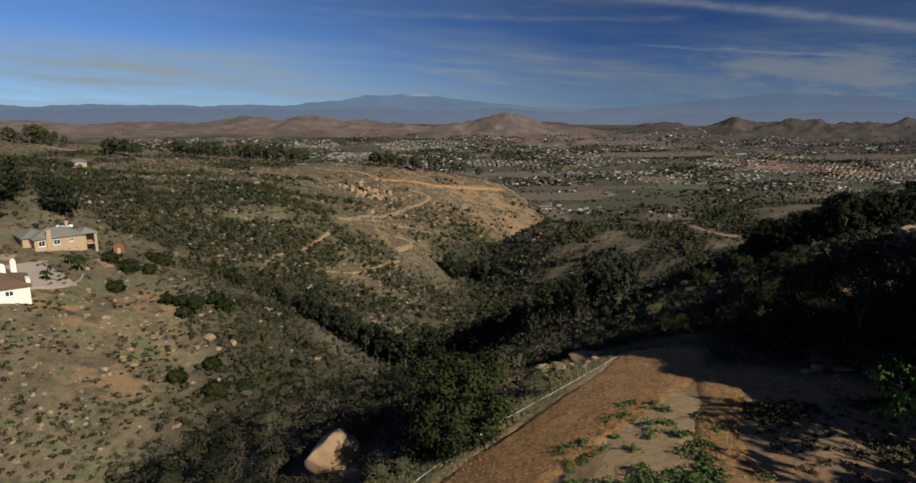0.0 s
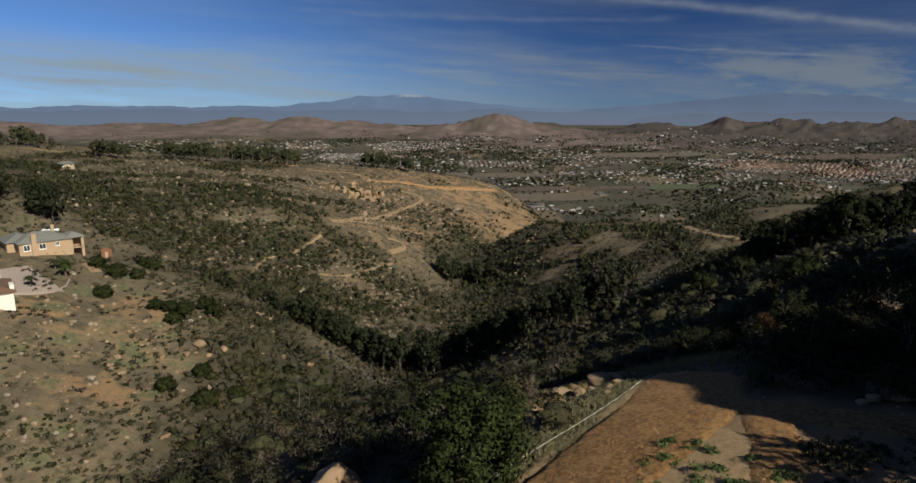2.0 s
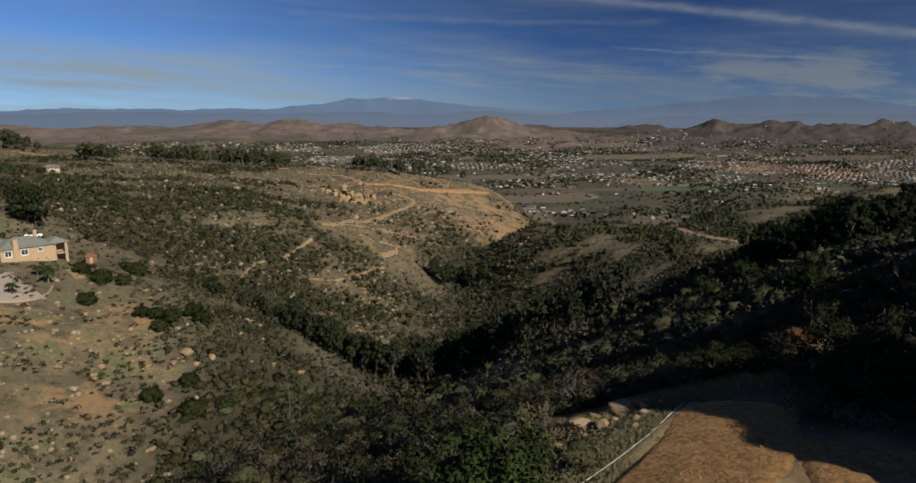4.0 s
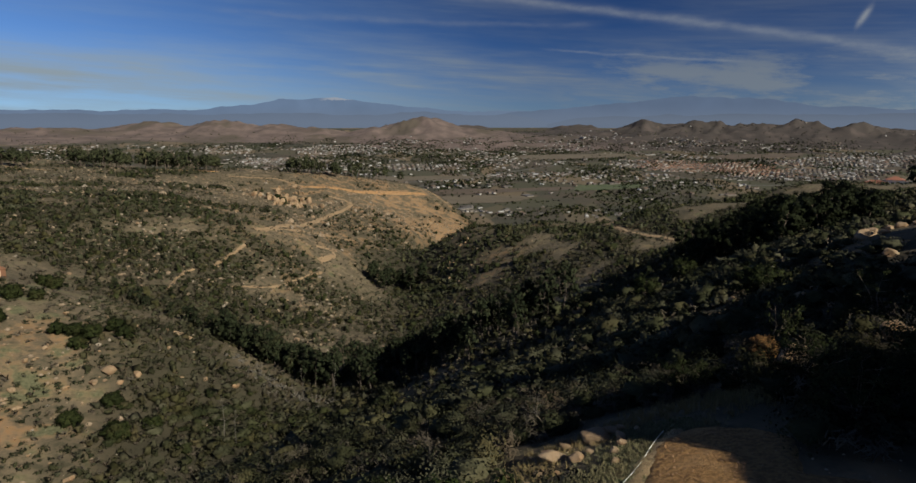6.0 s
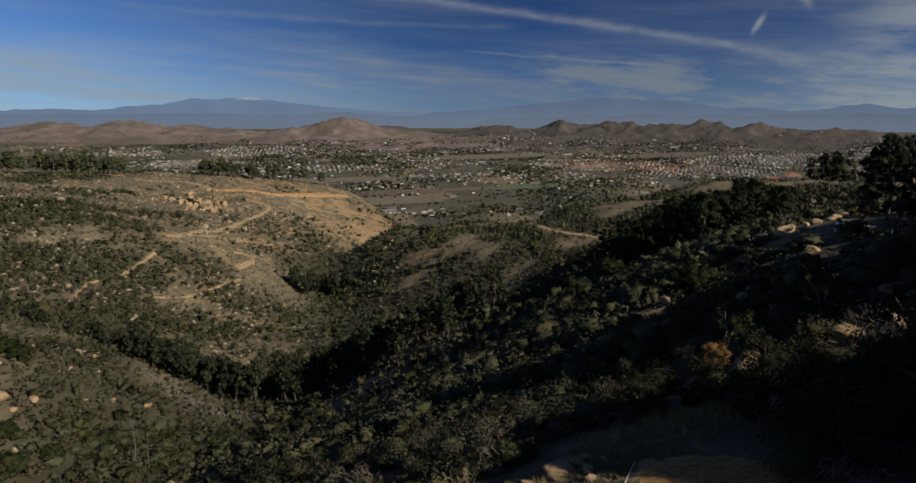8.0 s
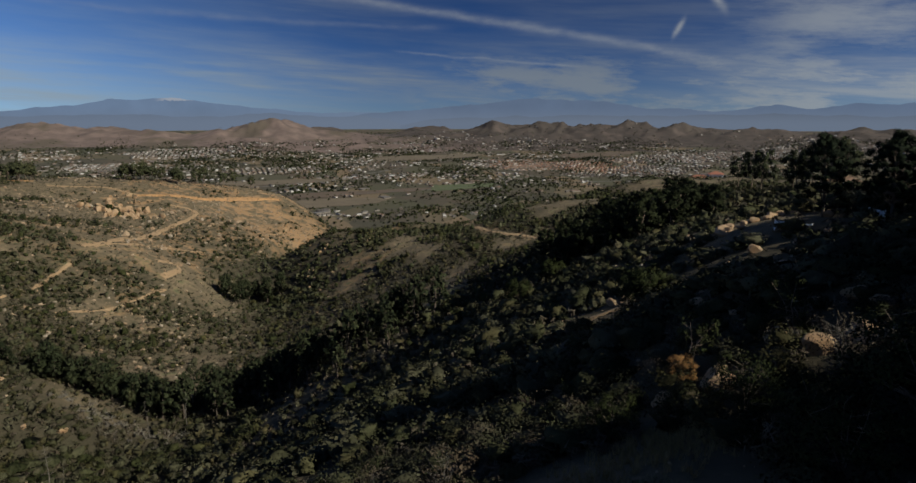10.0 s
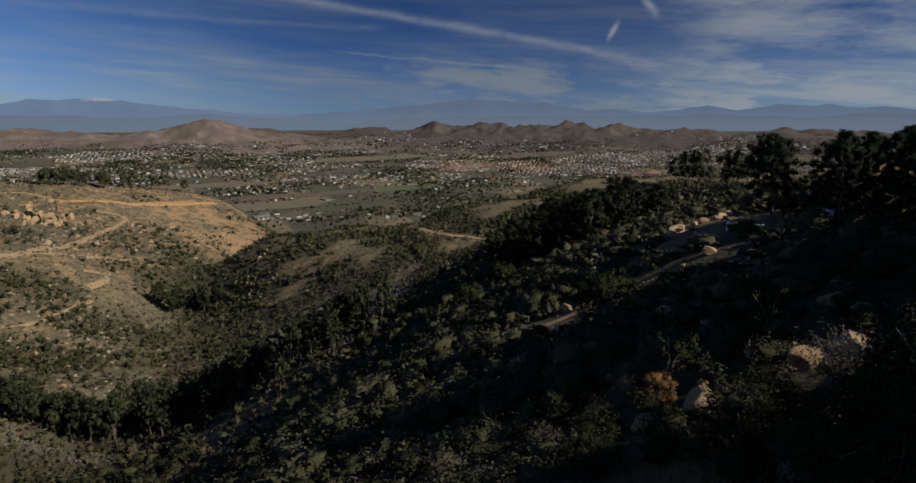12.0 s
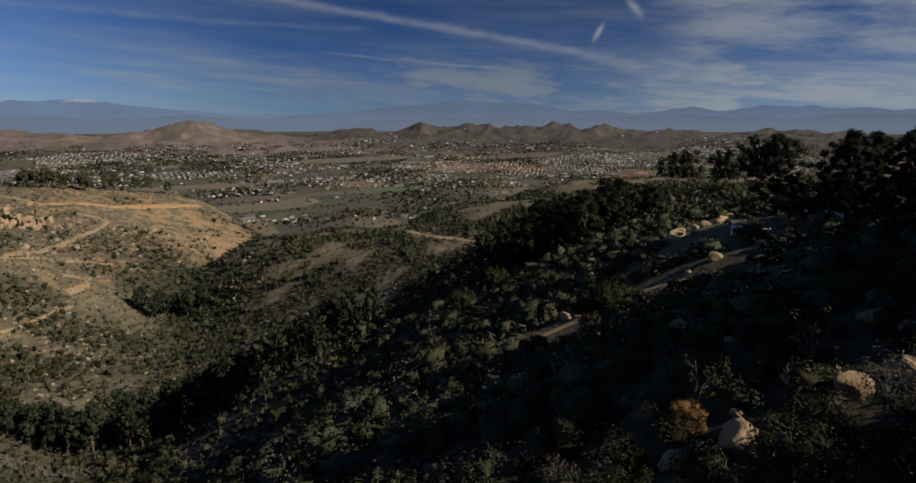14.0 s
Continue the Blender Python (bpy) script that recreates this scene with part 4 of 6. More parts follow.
def ribbon(name, line, width, mat, label, step=1.2, across=7, lift=0.2, ragged=0.25, clod=0.0, seed=1):
    path = along(line, step)
    ahead = np.gradient(path, axis=0)
    ahead /= np.linalg.norm(ahead, axis=1)[:, None] + 1e-9
    side = np.c_[ahead[:, 1], -ahead[:, 0]]
    s = np.linspace(-1, 1, across)
    half = width / 2 * np.maximum(0.06, 1 + 1.5 * ragged * fractal(np.arange(len(path)) * step, np.full(len(path), seed * 7.0), width * 2.5, 3, seed))
    other = width / 2 * np.maximum(0.06, 1 + 1.5 * ragged * fractal(np.arange(len(path)) * step, np.full(len(path), seed * 13.0 + 5), width * 2.5, 3, seed + 4))
    reach = np.where(s[None, :] < 0, half[:, None], other[:, None]) * s[None, :]
    x = path[:, :1] + side[:, :1] * reach
    y = path[:, 1:] + side[:, 1:] * reach
    z = ground_z(x, y) + lift * (1 - 0.9 * np.abs(s[None, :]) ** 6)
    if clod:
        z = z + clod * (fractal(x, y, 0.9, 3, 31) + 0.7 * fractal(x, y, 0.28, 2, 37)) * (1 - s[None, :] ** 4)
    z[:, 0] -= lift * 0.9
    z[:, -1] -= lift * 0.9
    verts = np.stack([x, y, z], -1).reshape(-1, 3)
    ob = part_of(name, verts, grid_faces(len(path), across)[:, ::-1], mat, None, label, True)
    return tagged(ob, label, "track", kind="structure")


def build_tracks():
    for k, (name, (line, width)) in enumerate(TRACKS.items()):
        ribbon(name, line, width, TRACK, "pale dirt track worn into the hillside", seed=k + 1, ragged=1.1 if width < 2 else 0.4)
    for k, (name, (line, width)) in enumerate(CUTS.items()):
        ribbon(name, line, width, ORANGE, "orange earth bank cut below the ridge", seed=k + 20, ragged=0.8, step=2.0, lift=0.35)
    earth_patch("pale_pad", [([(1.5, -12), (2.8, 2), (3.6, 8), (4.4, 13), (5.3, 16.2), (6.6, 18.9)], 3.1)], SAND, "pale sandy pad beside the tilled road", 0.02, 0.015, 0.25, 51)
    earth_patch("road_edge", [([(-18, -8), (-9.8, 4), (-4.6, 12.6), (-0.8, 18.3), (0.7, 19.6), (3.0, 21.5), (4.8, 23.2), (6.2, 24.7), (7.1, 25.7), (7.9, 26.5)], 0.85)], SAND, "pale sandy rim along the dirt road", 0.075, 0.02, 0.3, 52)
    road = [([(-17, -11), (-8.4, 1.6), (-2.8, 11.0), (0.85, 16.7), (2.35, 18.0), (4.65, 19.9), (6.4, 21.6), (7.5, 23.0), (8.2, 24.2)], 4.1), ([(5.2, -12), (6.4, 4), (6.8, 10), (7.1, 14), (7.4, 16.5), (8.6, 19), (9.2, 21)], 1.5), ([(7.6, 22.4), (9.8, 20.6), (12, 19.4), (15, 18.2), (20, 16)], 1.7)]
    earth_patch("dirt_road", road, TILLED, "freshly graded reddish brown dirt road", 0.09, 0.035, 0.14, 53)


def earth_patch(name, lines, mat, label, lift, clod, ragged, seed, cell=0.13):
    """A sheet of loose earth round some lines, with ragged edges and clods."""
    x, y = np.meshgrid(np.arange(-20, 21, cell), np.arange(-16, 29, cell))
    inside = np.full(x.shape, -9.0)
    for line, width in lines:
        inside = np.maximum(inside, width / 2 - beside(x, y, [tuple(p) for p in along(line, 1.0)]))
    inside = inside + ragged * (fractal(x, y, 1.1, 3, seed) + 0.8 * fractal(x, y, 0.35, 2, seed + 3))
    body = smooth(-0.05, 0.35, inside)
    lumps = fractal(x, y, 0.8, 3, seed + 5) + 0.9 * np.maximum(fractal(x, y, 0.30, 2, seed + 8), 0)
    z = ground_z(x, y) - 0.03 + (lift + 0.03) * body + clod * lumps * body
    faces = grid_faces(*x.shape)
    faces = faces[(inside.ravel()[faces] > -0.1).all(1)]
    used, faces = np.unique(faces, return_inverse=True)
    verts = np.stack([x, y, z], -1).reshape(-1, 3)[used]
    tagged(part_of(name, verts, faces.reshape(-1, 4), mat, None, label, True), label, "road", kind="structure")


build_tracks()


# ---- far country ----
def skyline(name, radius, base, peaks, rough, seed, mat, label, first, last, thick=60):
    """A far mountain range: a ridge whose crest height follows the bearing."""
    a = np.radians(np.arange(first, last, 0.1))
    crest = np.full(len(a), float(base))
    for bearing, high, wide in peaks:
        crest = crest + high * np.exp(-np.abs((np.degrees(a) - bearing) / wide) ** 1.5)
    crest = crest + rough * (1.0 - 2.2 * np.abs(fractal(a * 60, a * 0 + seed, 5, 6, seed)) + 0.5 * fractal(a * 60, a * 0 + seed, 1.2, 4, seed + 7))
    ends = smooth(first, first + 9, np.degrees(a)) * (1 - smooth(last - 9, last, np.degrees(a)))
    crest = -80 + (crest + 80) * ends
    rows = []
    for k, s in enumerate((0, 0.3, 0.55, 0.75, 0.9, 1.0)):
        wave = fractal(a * 200, a * 0 + k * 3.0, 6, 3, seed + 2) * 25 * (1 - s)
        r = radius - thick * (1 - s) + wave
        z = -110 + (crest + 110) * s
        rows.append(np.stack([np.sin(a) * r, np.cos(a) * r, z], -1))
    verts = np.concatenate(rows)
    ob = part_of(name, verts, grid_faces(6, len(a)), mat, None, label, True)
    return tagged(ob, label, "mountains", kind="structure")


# Haze painted as colour: self-lit surface that pales towards the foot of the range.
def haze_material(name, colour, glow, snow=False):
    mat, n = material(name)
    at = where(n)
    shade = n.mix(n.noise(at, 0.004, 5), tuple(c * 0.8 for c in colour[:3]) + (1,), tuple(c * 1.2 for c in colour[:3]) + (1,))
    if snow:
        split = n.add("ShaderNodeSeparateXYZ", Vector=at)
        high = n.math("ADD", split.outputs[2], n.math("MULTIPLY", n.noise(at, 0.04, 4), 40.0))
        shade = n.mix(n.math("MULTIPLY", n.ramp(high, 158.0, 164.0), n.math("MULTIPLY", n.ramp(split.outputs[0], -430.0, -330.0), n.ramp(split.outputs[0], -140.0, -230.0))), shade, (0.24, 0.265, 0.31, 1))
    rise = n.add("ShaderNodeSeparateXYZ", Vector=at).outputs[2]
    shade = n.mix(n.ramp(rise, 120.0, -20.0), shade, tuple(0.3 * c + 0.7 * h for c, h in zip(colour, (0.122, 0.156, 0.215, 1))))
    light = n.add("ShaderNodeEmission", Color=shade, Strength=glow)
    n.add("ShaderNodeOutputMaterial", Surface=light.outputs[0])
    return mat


def build_far_country():
    # haze is in these glowing colours; the eastern ones are dimmed for weaker light
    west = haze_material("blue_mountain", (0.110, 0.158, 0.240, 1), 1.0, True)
    east = haze_material("dim_haze_mountain", (0.086, 0.120, 0.184, 1), 1.0)
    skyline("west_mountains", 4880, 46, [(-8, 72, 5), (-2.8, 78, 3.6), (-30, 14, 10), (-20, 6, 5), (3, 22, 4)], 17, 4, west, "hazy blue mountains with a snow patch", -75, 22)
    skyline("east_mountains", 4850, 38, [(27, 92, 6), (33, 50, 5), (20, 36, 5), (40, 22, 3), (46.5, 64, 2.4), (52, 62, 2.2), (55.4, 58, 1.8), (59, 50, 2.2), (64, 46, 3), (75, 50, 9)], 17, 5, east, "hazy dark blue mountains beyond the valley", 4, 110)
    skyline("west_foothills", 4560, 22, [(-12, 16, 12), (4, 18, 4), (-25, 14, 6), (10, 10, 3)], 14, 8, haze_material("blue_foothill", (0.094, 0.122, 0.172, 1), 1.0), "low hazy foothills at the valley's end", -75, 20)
    skyline("east_foothills", 4550, 18, [(12, 18, 5), (30, 16, 6), (45, 24, 6), (58, 22, 5), (70, 26, 9)], 14, 9, haze_material("dim_haze_foothill", (0.072, 0.090, 0.124, 1), 1.0), "low dark foothills at the valley's end", 11, 110)


build_far_country()


def in_town(x, y):
    """Where the town is built up, 0 to 1."""
    r, a = np.hypot(x, y), np.degrees(np.arctan2(x, y))
    n = fractal(x, y * 0.6, 420, 4, 61)
    d = smooth(-0.5, -0.05, n) * smooth(1230, 1420, r) * (1 - smooth(3000, 3450, r - 450 * smooth(10, 18, a)))
    d = d * (1 - 0.5 * smooth(22, 38, a))
    for fx, fy, rx, ry in FIELDS:
        d = d * (1 - smooth(1.5, 1.0, np.hypot((x - fx) / rx, (y - fy) / ry)))
    return d


# open fields in the valley: east, north, half sizes
FIELDS = [(260, 1560, 120, 50), (330, 1690, 170, 34), (130, 1950, 150, 50), (640, 1700, 90, 45), (780, 2500, 200, 80), (1500, 2350, 180, 70)]


# tracts of houses set close in rows: bearing, distance, half sizes
TRACTS = [(-3.5, 2950, 190, 230), (4, 2250, 170, 90), (24.5, 2380, 190, 150), (29.5, 2330, 230, 130), (36, 2250, 300, 130), (40, 2700, 380, 160), (-9, 2500, 150, 120), (46, 2900, 420, 140), (14, 2050, 150, 60)]


def town_z(x, y):
    """The ground under the town, over the feet of the hills too."""
    return np.maximum(ground_z(x, y), valley_floor(np.hypot(x, y)) + hill_height(x, y))


def build_town():
    rng = np.random.RandomState(77)
    n = 19000
    a, r = np.radians(rng.uniform(-28, 68, n)), np.sqrt(rng.uniform(1250 ** 2, 4000 ** 2, n))
    x, y = np.sin(a) * r, np.cos(a) * r
    steep = smooth(12, 45, hill_height(x, y))
    keep = rng.uniform(size=n) < (1 - 0.93 * steep) * in_town(x, y) * np.clip(r / 2600, 0.45, 1) * (0.12 + 0.88 * smooth(-0.15, 0.25, fractal(x, y, 190, 3, 64)))
    x, y = x[keep], y[keep]
    rows_x, rows_y = [x], [y]
    for bearing, far, half_wide, half_deep in TRACTS:
        u, v = np.meshgrid(np.arange(-half_wide, half_wide, 17.0), np.arange(-half_deep, half_deep, 24.0))
        u, v = u.ravel() + rng.normal(0, 1.5, u.size), v.ravel() + 9 * np.sin(u.ravel() / 60) + rng.normal(0, 1.5, u.size)
        m = (u / half_wide) ** 2 + (v / half_deep) ** 2 + 0.5 * fractal(u, v, 90, 2, int(far)) < 0.9
        rows_x.append(math.sin(math.radians(bearing)) * far + u[m])
        rows_y.append(math.cos(math.radians(bearing)) * far + v[m])
    x, y = np.concatenate(rows_x), np.concatenate(rows_y)
    turn = np.round((fractal(x, y, 300, 2, 5) * 1.5 + rng.normal(0, 0.03, len(x))) * 4) / 4 + rng.randint(0, 2, len(x)) * 1.571
    long, wide, high = rng.uniform(7, 13, len(x)), rng.uniform(5, 8, len(x)), rng.uniform(2.4, 4.0, len(x))
    big = rng.uniform(size=len(x)) < 0.03
    long, wide = np.where(big, long * 3, long), np.where(big, wide * 2.5, wide)
    z = town_z(x, y) - 1.5
    c, s = np.cos(turn), np.sin(turn)

    def corner(u, v, h):
        return np.stack([x + (u * c * long - v * s * wide) / 2, y + (u * s * long + v * c * wide) / 2, z + h], -1)
    low = [corner(u, v, 0 * high) for u, v in ((-1, -1), (1, -1), (1, 1), (-1, 1))]
    top = [corner(u, v, high + 1.5) for u, v in ((-1, -1), (1, -1), (1, 1), (-1, 1))]
    walls = np.stack(low + top, 1)
    k = np.arange(len(x))[:, None] * 8
    faces = np.concatenate([k + np.array(f) for f in ((0, 1, 5, 4), (1, 2, 6, 5), (2, 3, 7, 6), (3, 0, 4, 7))])
    tone = island_material("town_walls", [(0.18, 0.16, 0.145, 1), (0.40, 0.39, 0.375, 1), (0.11, 0.09, 0.07, 1), (0.22, 0.20, 0.18, 1), (0.12, 0.105, 0.095, 1)])
    tagged(part_of("town_house_walls", walls.reshape(-1, 3), faces, tone, None), "white and cream house walls across the valley town", "town", kind="stuff")
    rise = np.where(big, 0.5, wide * 0.22)
    eave = [corner(u * 1.08, v * 1.12, high + 1.4) for u, v in ((-1, -1), (1, -1), (1, 1), (-1, 1))]
    ridge = [corner(u * 0.75, 0, high + 1.4 + rise) for u in (-1, 1)]
    roofs = np.stack(eave + ridge, 1)
    k = np.arange(len(x))[:, None] * 6
    faces = np.concatenate([k + np.array(f) for f in ((0, 1, 5, 4), (2, 3, 4, 5), (1, 2, 5, 5), (3, 0, 4, 4))])
    tri = np.concatenate([faces[:, :3], faces[:, [0, 2, 3]]])
    tri = tri[(tri[:, 0] != tri[:, 1]) & (tri[:, 1] != tri[:, 2]) & (tri[:, 0] != tri[:, 2])]
    tone = island_material("town_roofs", [(0.08, 0.075, 0.075, 1), (0.10, 0.096, 0.096, 1), (0.13, 0.072, 0.048, 1), (0.07, 0.06, 0.052, 1), (0.12, 0.078, 0.058, 1), (0.08, 0.07, 0.062, 1), (0.42, 0.42, 0.43, 1)])
    bearing, far = np.degrees(np.arctan2(x, y)), np.hypot(x, y)
    clay = (rng.uniform(size=len(x)) < 0.9 * smooth(22.5, 24, bearing) * smooth(37, 33, bearing) * smooth(2120, 2180, far) * smooth(2560, 2440, far))[tri[:, 0] // 6]
    tagged(part_of("town_house_roofs", roofs.reshape(-1, 3), tri[~clay], tone, None), "grey and brown roofs across the valley town", "town", kind="stuff")
    tone = island_material("clay_roofs", [(0.20, 0.085, 0.045, 1), (0.26, 0.13, 0.075, 1), (0.15, 0.07, 0.045, 1), (0.24, 0.15, 0.10, 1)])
    tagged(part_of("town_clay_roofs", roofs.reshape(-1, 3), tri[clay], tone, None), "terracotta roofs of one tract of houses", "town", kind="stuff")
    n = 150000
    a, r = np.radians(rng.uniform(-28, 68, n)), np.sqrt(rng.uniform(1000 ** 2, 4200 ** 2, n))
    x, y = np.sin(a) * r, np.cos(a) * r
    keep = rng.uniform(size=n) < (1 - 0.9 * smooth(8, 30, hill_height(x, y))) * (0.022 + 0.95 * in_town(x, y) * smooth(-0.4, 0.3, fractal(x, y, 120, 3, 71)) + 0.5 * smooth(0.42, 0.5, fractal(x, y, 210, 3, 73)) + 0.10 * smooth(2900, 3300, r) * smooth(0.0, 0.4, fractal(x, y, 260, 3, 74)))
    x, y = x[keep], y[keep]
    scatter("town_trees", np.c_[x, y, town_z(x, y) - 0.5], rng.uniform(3.5, 9, len(x)), 3, 3.9, OAK, "dark street and garden trees in the valley town", 70, 1.0)
    for k in range(9):
        a0, a1, r0, r1 = rng.uniform(-16, 40), rng.uniform(-16, 50), rng.uniform(1450, 2600), rng.uniform(1500, 2900)
        ends = [(math.sin(math.radians(a)) * r, math.cos(math.radians(a)) * r) for a, r in ((a0, r0), ((a0 + a1) / 2 + 2, (r0 + r1) / 2), (a1, r1))]
        ribbon("street", ends, 9, STREET, "grey asphalt street crossing the valley town", 30, 3, 1.2, 0.0, 0, 80 + k)
    for k, (fx, fy, rx, ry) in enumerate(FIELDS):
        u, v = np.meshgrid(np.linspace(-1, 1, 14), np.linspace(-1, 1, 10))
        px, py = fx + u * rx * (1 + 0.12 * k % 0.3) + v * rx * 0.25 + 14 * fractal(u * 50 + k, v * 50, 20, 2, k), fy + v * ry * (1 - 0.3 * u) + 14 * fractal(u * 50, v * 50 + k, 18, 2, k + 9)
        verts = np.stack([px, py, ground_z(px, py) + 0.8], -1).reshape(-1, 3)
        mat = FIELD_GREEN if k == 3 else (FIELD_TAN, FIELD_BROWN)[k % 2]
        ob = part_of("field", verts, grid_faces(10, 14), mat, None)
        tagged(ob, "mown green playing field in the valley" if k == 3 else "bare brown field open among the houses", "field", "valley fields", "structure")


STREET = dirt_material("street_asphalt", (0.07, 0.068, 0.066, 1), (0.09, 0.087, 0.083, 1), (0.08, 0.077, 0.073, 1), 0.05)
FIELD_TAN = dirt_material("fallow_field", (0.083, 0.066, 0.045, 1), (0.104, 0.083, 0.058, 1), (0.094, 0.076, 0.054, 1), 0.03)
FIELD_BROWN = dirt_material("ploughed_field", (0.063, 0.045, 0.032, 1), (0.083, 0.058, 0.042, 1), (0.072, 0.058, 0.043, 1), 0.03)
FIELD_GREEN = dirt_material("green_field", (0.043, 0.059, 0.024, 1), (0.058, 0.072, 0.032, 1), (0.065, 0.072, 0.036, 1), 0.03)
build_town()


# ---- trees ----
def line_places(line, count, jitter, seed):
    """Places spread along a line of points."""
    rng = np.random.RandomState(seed)
    path = along(line, 1.0)
    pick = path[np.linspace(0, len(path) - 1, count).astype(int)] + rng.normal(0, jitter, (count, 2))
    return [tuple(p) for p in pick]


def build_trees():
    gum = tree("eucalyptus_tree", 3, 9.0, 1.9, 0.10, 26, 30, 0.95, 0.5, EUCALYPTUS, DARK_BARK, "column", 0.4)
    tagged(gum, "tall dark eucalyptus with narrow crown in the canyon", "tree", "canyon eucalyptus")
    plant(gum, line_places([(-46, 178), (-37, 173), (-26.5, 167), (-15, 160)], 48, 1.8, 1), 1, 0.6, 1.05)
    plant(copy_thing(gum, Matrix.Identity(4)), line_places([(-72, 191), (-57, 184), (-48, 179)], 11, 1.8, 21), 22, 0.35, 0.6)
    thin = tree("eucalyptus_tree", 8, 10.0, 1.9, 0.30, 18, 26, 0.9, 0.5, EUCALYPTUS, DARK_BARK, "column", 0.4)
    tagged(thin, "slender eucalyptus with bare lower trunk in the canyon", "tree", "canyon eucalyptus")
    plant(thin, line_places([(-10, 163), (2, 157), (10, 148), (18, 138), (28, 128)], 84, 5.0, 2) + line_places([(30, 150), (36, 166), (42, 182)], 14, 6.0, 15), 2, 0.65, 1.1)
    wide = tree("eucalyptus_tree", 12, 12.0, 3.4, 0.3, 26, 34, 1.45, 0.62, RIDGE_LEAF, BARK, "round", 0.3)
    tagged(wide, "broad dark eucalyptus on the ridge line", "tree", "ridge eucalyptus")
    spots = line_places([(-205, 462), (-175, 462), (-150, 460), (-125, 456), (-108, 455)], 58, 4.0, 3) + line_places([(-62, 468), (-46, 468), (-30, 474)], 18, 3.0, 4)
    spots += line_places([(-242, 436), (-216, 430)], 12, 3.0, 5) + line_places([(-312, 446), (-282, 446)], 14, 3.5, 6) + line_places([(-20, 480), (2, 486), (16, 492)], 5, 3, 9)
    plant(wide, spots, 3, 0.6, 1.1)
    dark = tree("eucalyptus_tree", 14, 12.0, 3.0, 0.2, 28, 40, 1.3, 0.6, EUCALYPTUS, DARK_BARK, "column", 0.3)
    tagged(dark, "dark eucalyptus crowding the canyon floor", "tree", "canyon eucalyptus")
    plant(dark, line_places([(-7, 292), (0, 298), (10, 305), (16, 300)], 9, 3.5, 7) + line_places([(-134, 182), (-126, 186), (-118, 192)], 8, 3.0, 8), 4, 0.75, 1.05)
    airy = tree("eucalyptus_tree", 21, 13.0, 4.2, 0.3, 24, 46, 1.5, 0.6, EUCALYPTUS, BARK, "round", 0.4, 2)
    tagged(airy, "airy spreading eucalyptus on the eastern ridge", "tree", "eastern ridge trees")
    plant(airy, [(193, 214), (186, 200), (170, 180), (163, 161), (158, 150), (154, 140), (177, 155), (168, 148), (148, 132), (138, 128), (143, 142), (180, 175)], 5, 0.75, 1.1)
    veil = tree("eucalyptus_tree", 24, 8.0, 2.6, 0.3, 20, 40, 0.8, 0.3, EUCALYPTUS, BARK, "round", 0.4, 2)
    tagged(veil, "open crowned eucalyptus shading the broken ground", "tree", "roadside trees")
    plant(veil, [(17.0, 6.2), (19.6, 5.0), (21.8, 7.0), (15.6, 8.0), (18.6, 9.2)], 25, 0.8, 1.0)
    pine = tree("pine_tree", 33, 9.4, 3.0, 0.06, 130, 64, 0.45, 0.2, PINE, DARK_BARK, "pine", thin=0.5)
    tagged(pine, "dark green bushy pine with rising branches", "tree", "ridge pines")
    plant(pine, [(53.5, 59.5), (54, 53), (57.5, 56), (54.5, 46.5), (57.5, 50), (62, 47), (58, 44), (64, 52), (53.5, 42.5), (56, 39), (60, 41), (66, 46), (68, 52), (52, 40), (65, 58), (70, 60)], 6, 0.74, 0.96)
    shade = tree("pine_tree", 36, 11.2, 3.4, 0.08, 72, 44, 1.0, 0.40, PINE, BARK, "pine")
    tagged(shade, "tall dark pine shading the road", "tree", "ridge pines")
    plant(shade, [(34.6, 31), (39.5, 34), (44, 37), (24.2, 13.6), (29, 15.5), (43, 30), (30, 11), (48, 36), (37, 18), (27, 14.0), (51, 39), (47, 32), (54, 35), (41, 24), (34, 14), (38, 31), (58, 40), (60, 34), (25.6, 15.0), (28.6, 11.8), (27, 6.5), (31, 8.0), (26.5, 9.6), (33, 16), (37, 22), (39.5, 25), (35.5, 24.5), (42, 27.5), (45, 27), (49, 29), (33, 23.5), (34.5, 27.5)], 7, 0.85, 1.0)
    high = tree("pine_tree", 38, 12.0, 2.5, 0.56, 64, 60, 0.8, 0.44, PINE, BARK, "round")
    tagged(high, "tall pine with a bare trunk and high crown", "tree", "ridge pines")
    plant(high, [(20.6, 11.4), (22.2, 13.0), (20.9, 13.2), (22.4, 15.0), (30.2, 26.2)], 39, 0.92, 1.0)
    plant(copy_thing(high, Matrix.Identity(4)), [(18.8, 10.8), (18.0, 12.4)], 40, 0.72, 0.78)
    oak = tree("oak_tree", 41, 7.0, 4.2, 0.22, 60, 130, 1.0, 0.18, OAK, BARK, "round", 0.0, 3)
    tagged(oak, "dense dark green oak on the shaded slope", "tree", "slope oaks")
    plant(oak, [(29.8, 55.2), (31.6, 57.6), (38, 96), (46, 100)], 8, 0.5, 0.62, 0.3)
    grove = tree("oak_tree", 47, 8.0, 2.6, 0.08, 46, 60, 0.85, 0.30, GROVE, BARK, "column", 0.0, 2)
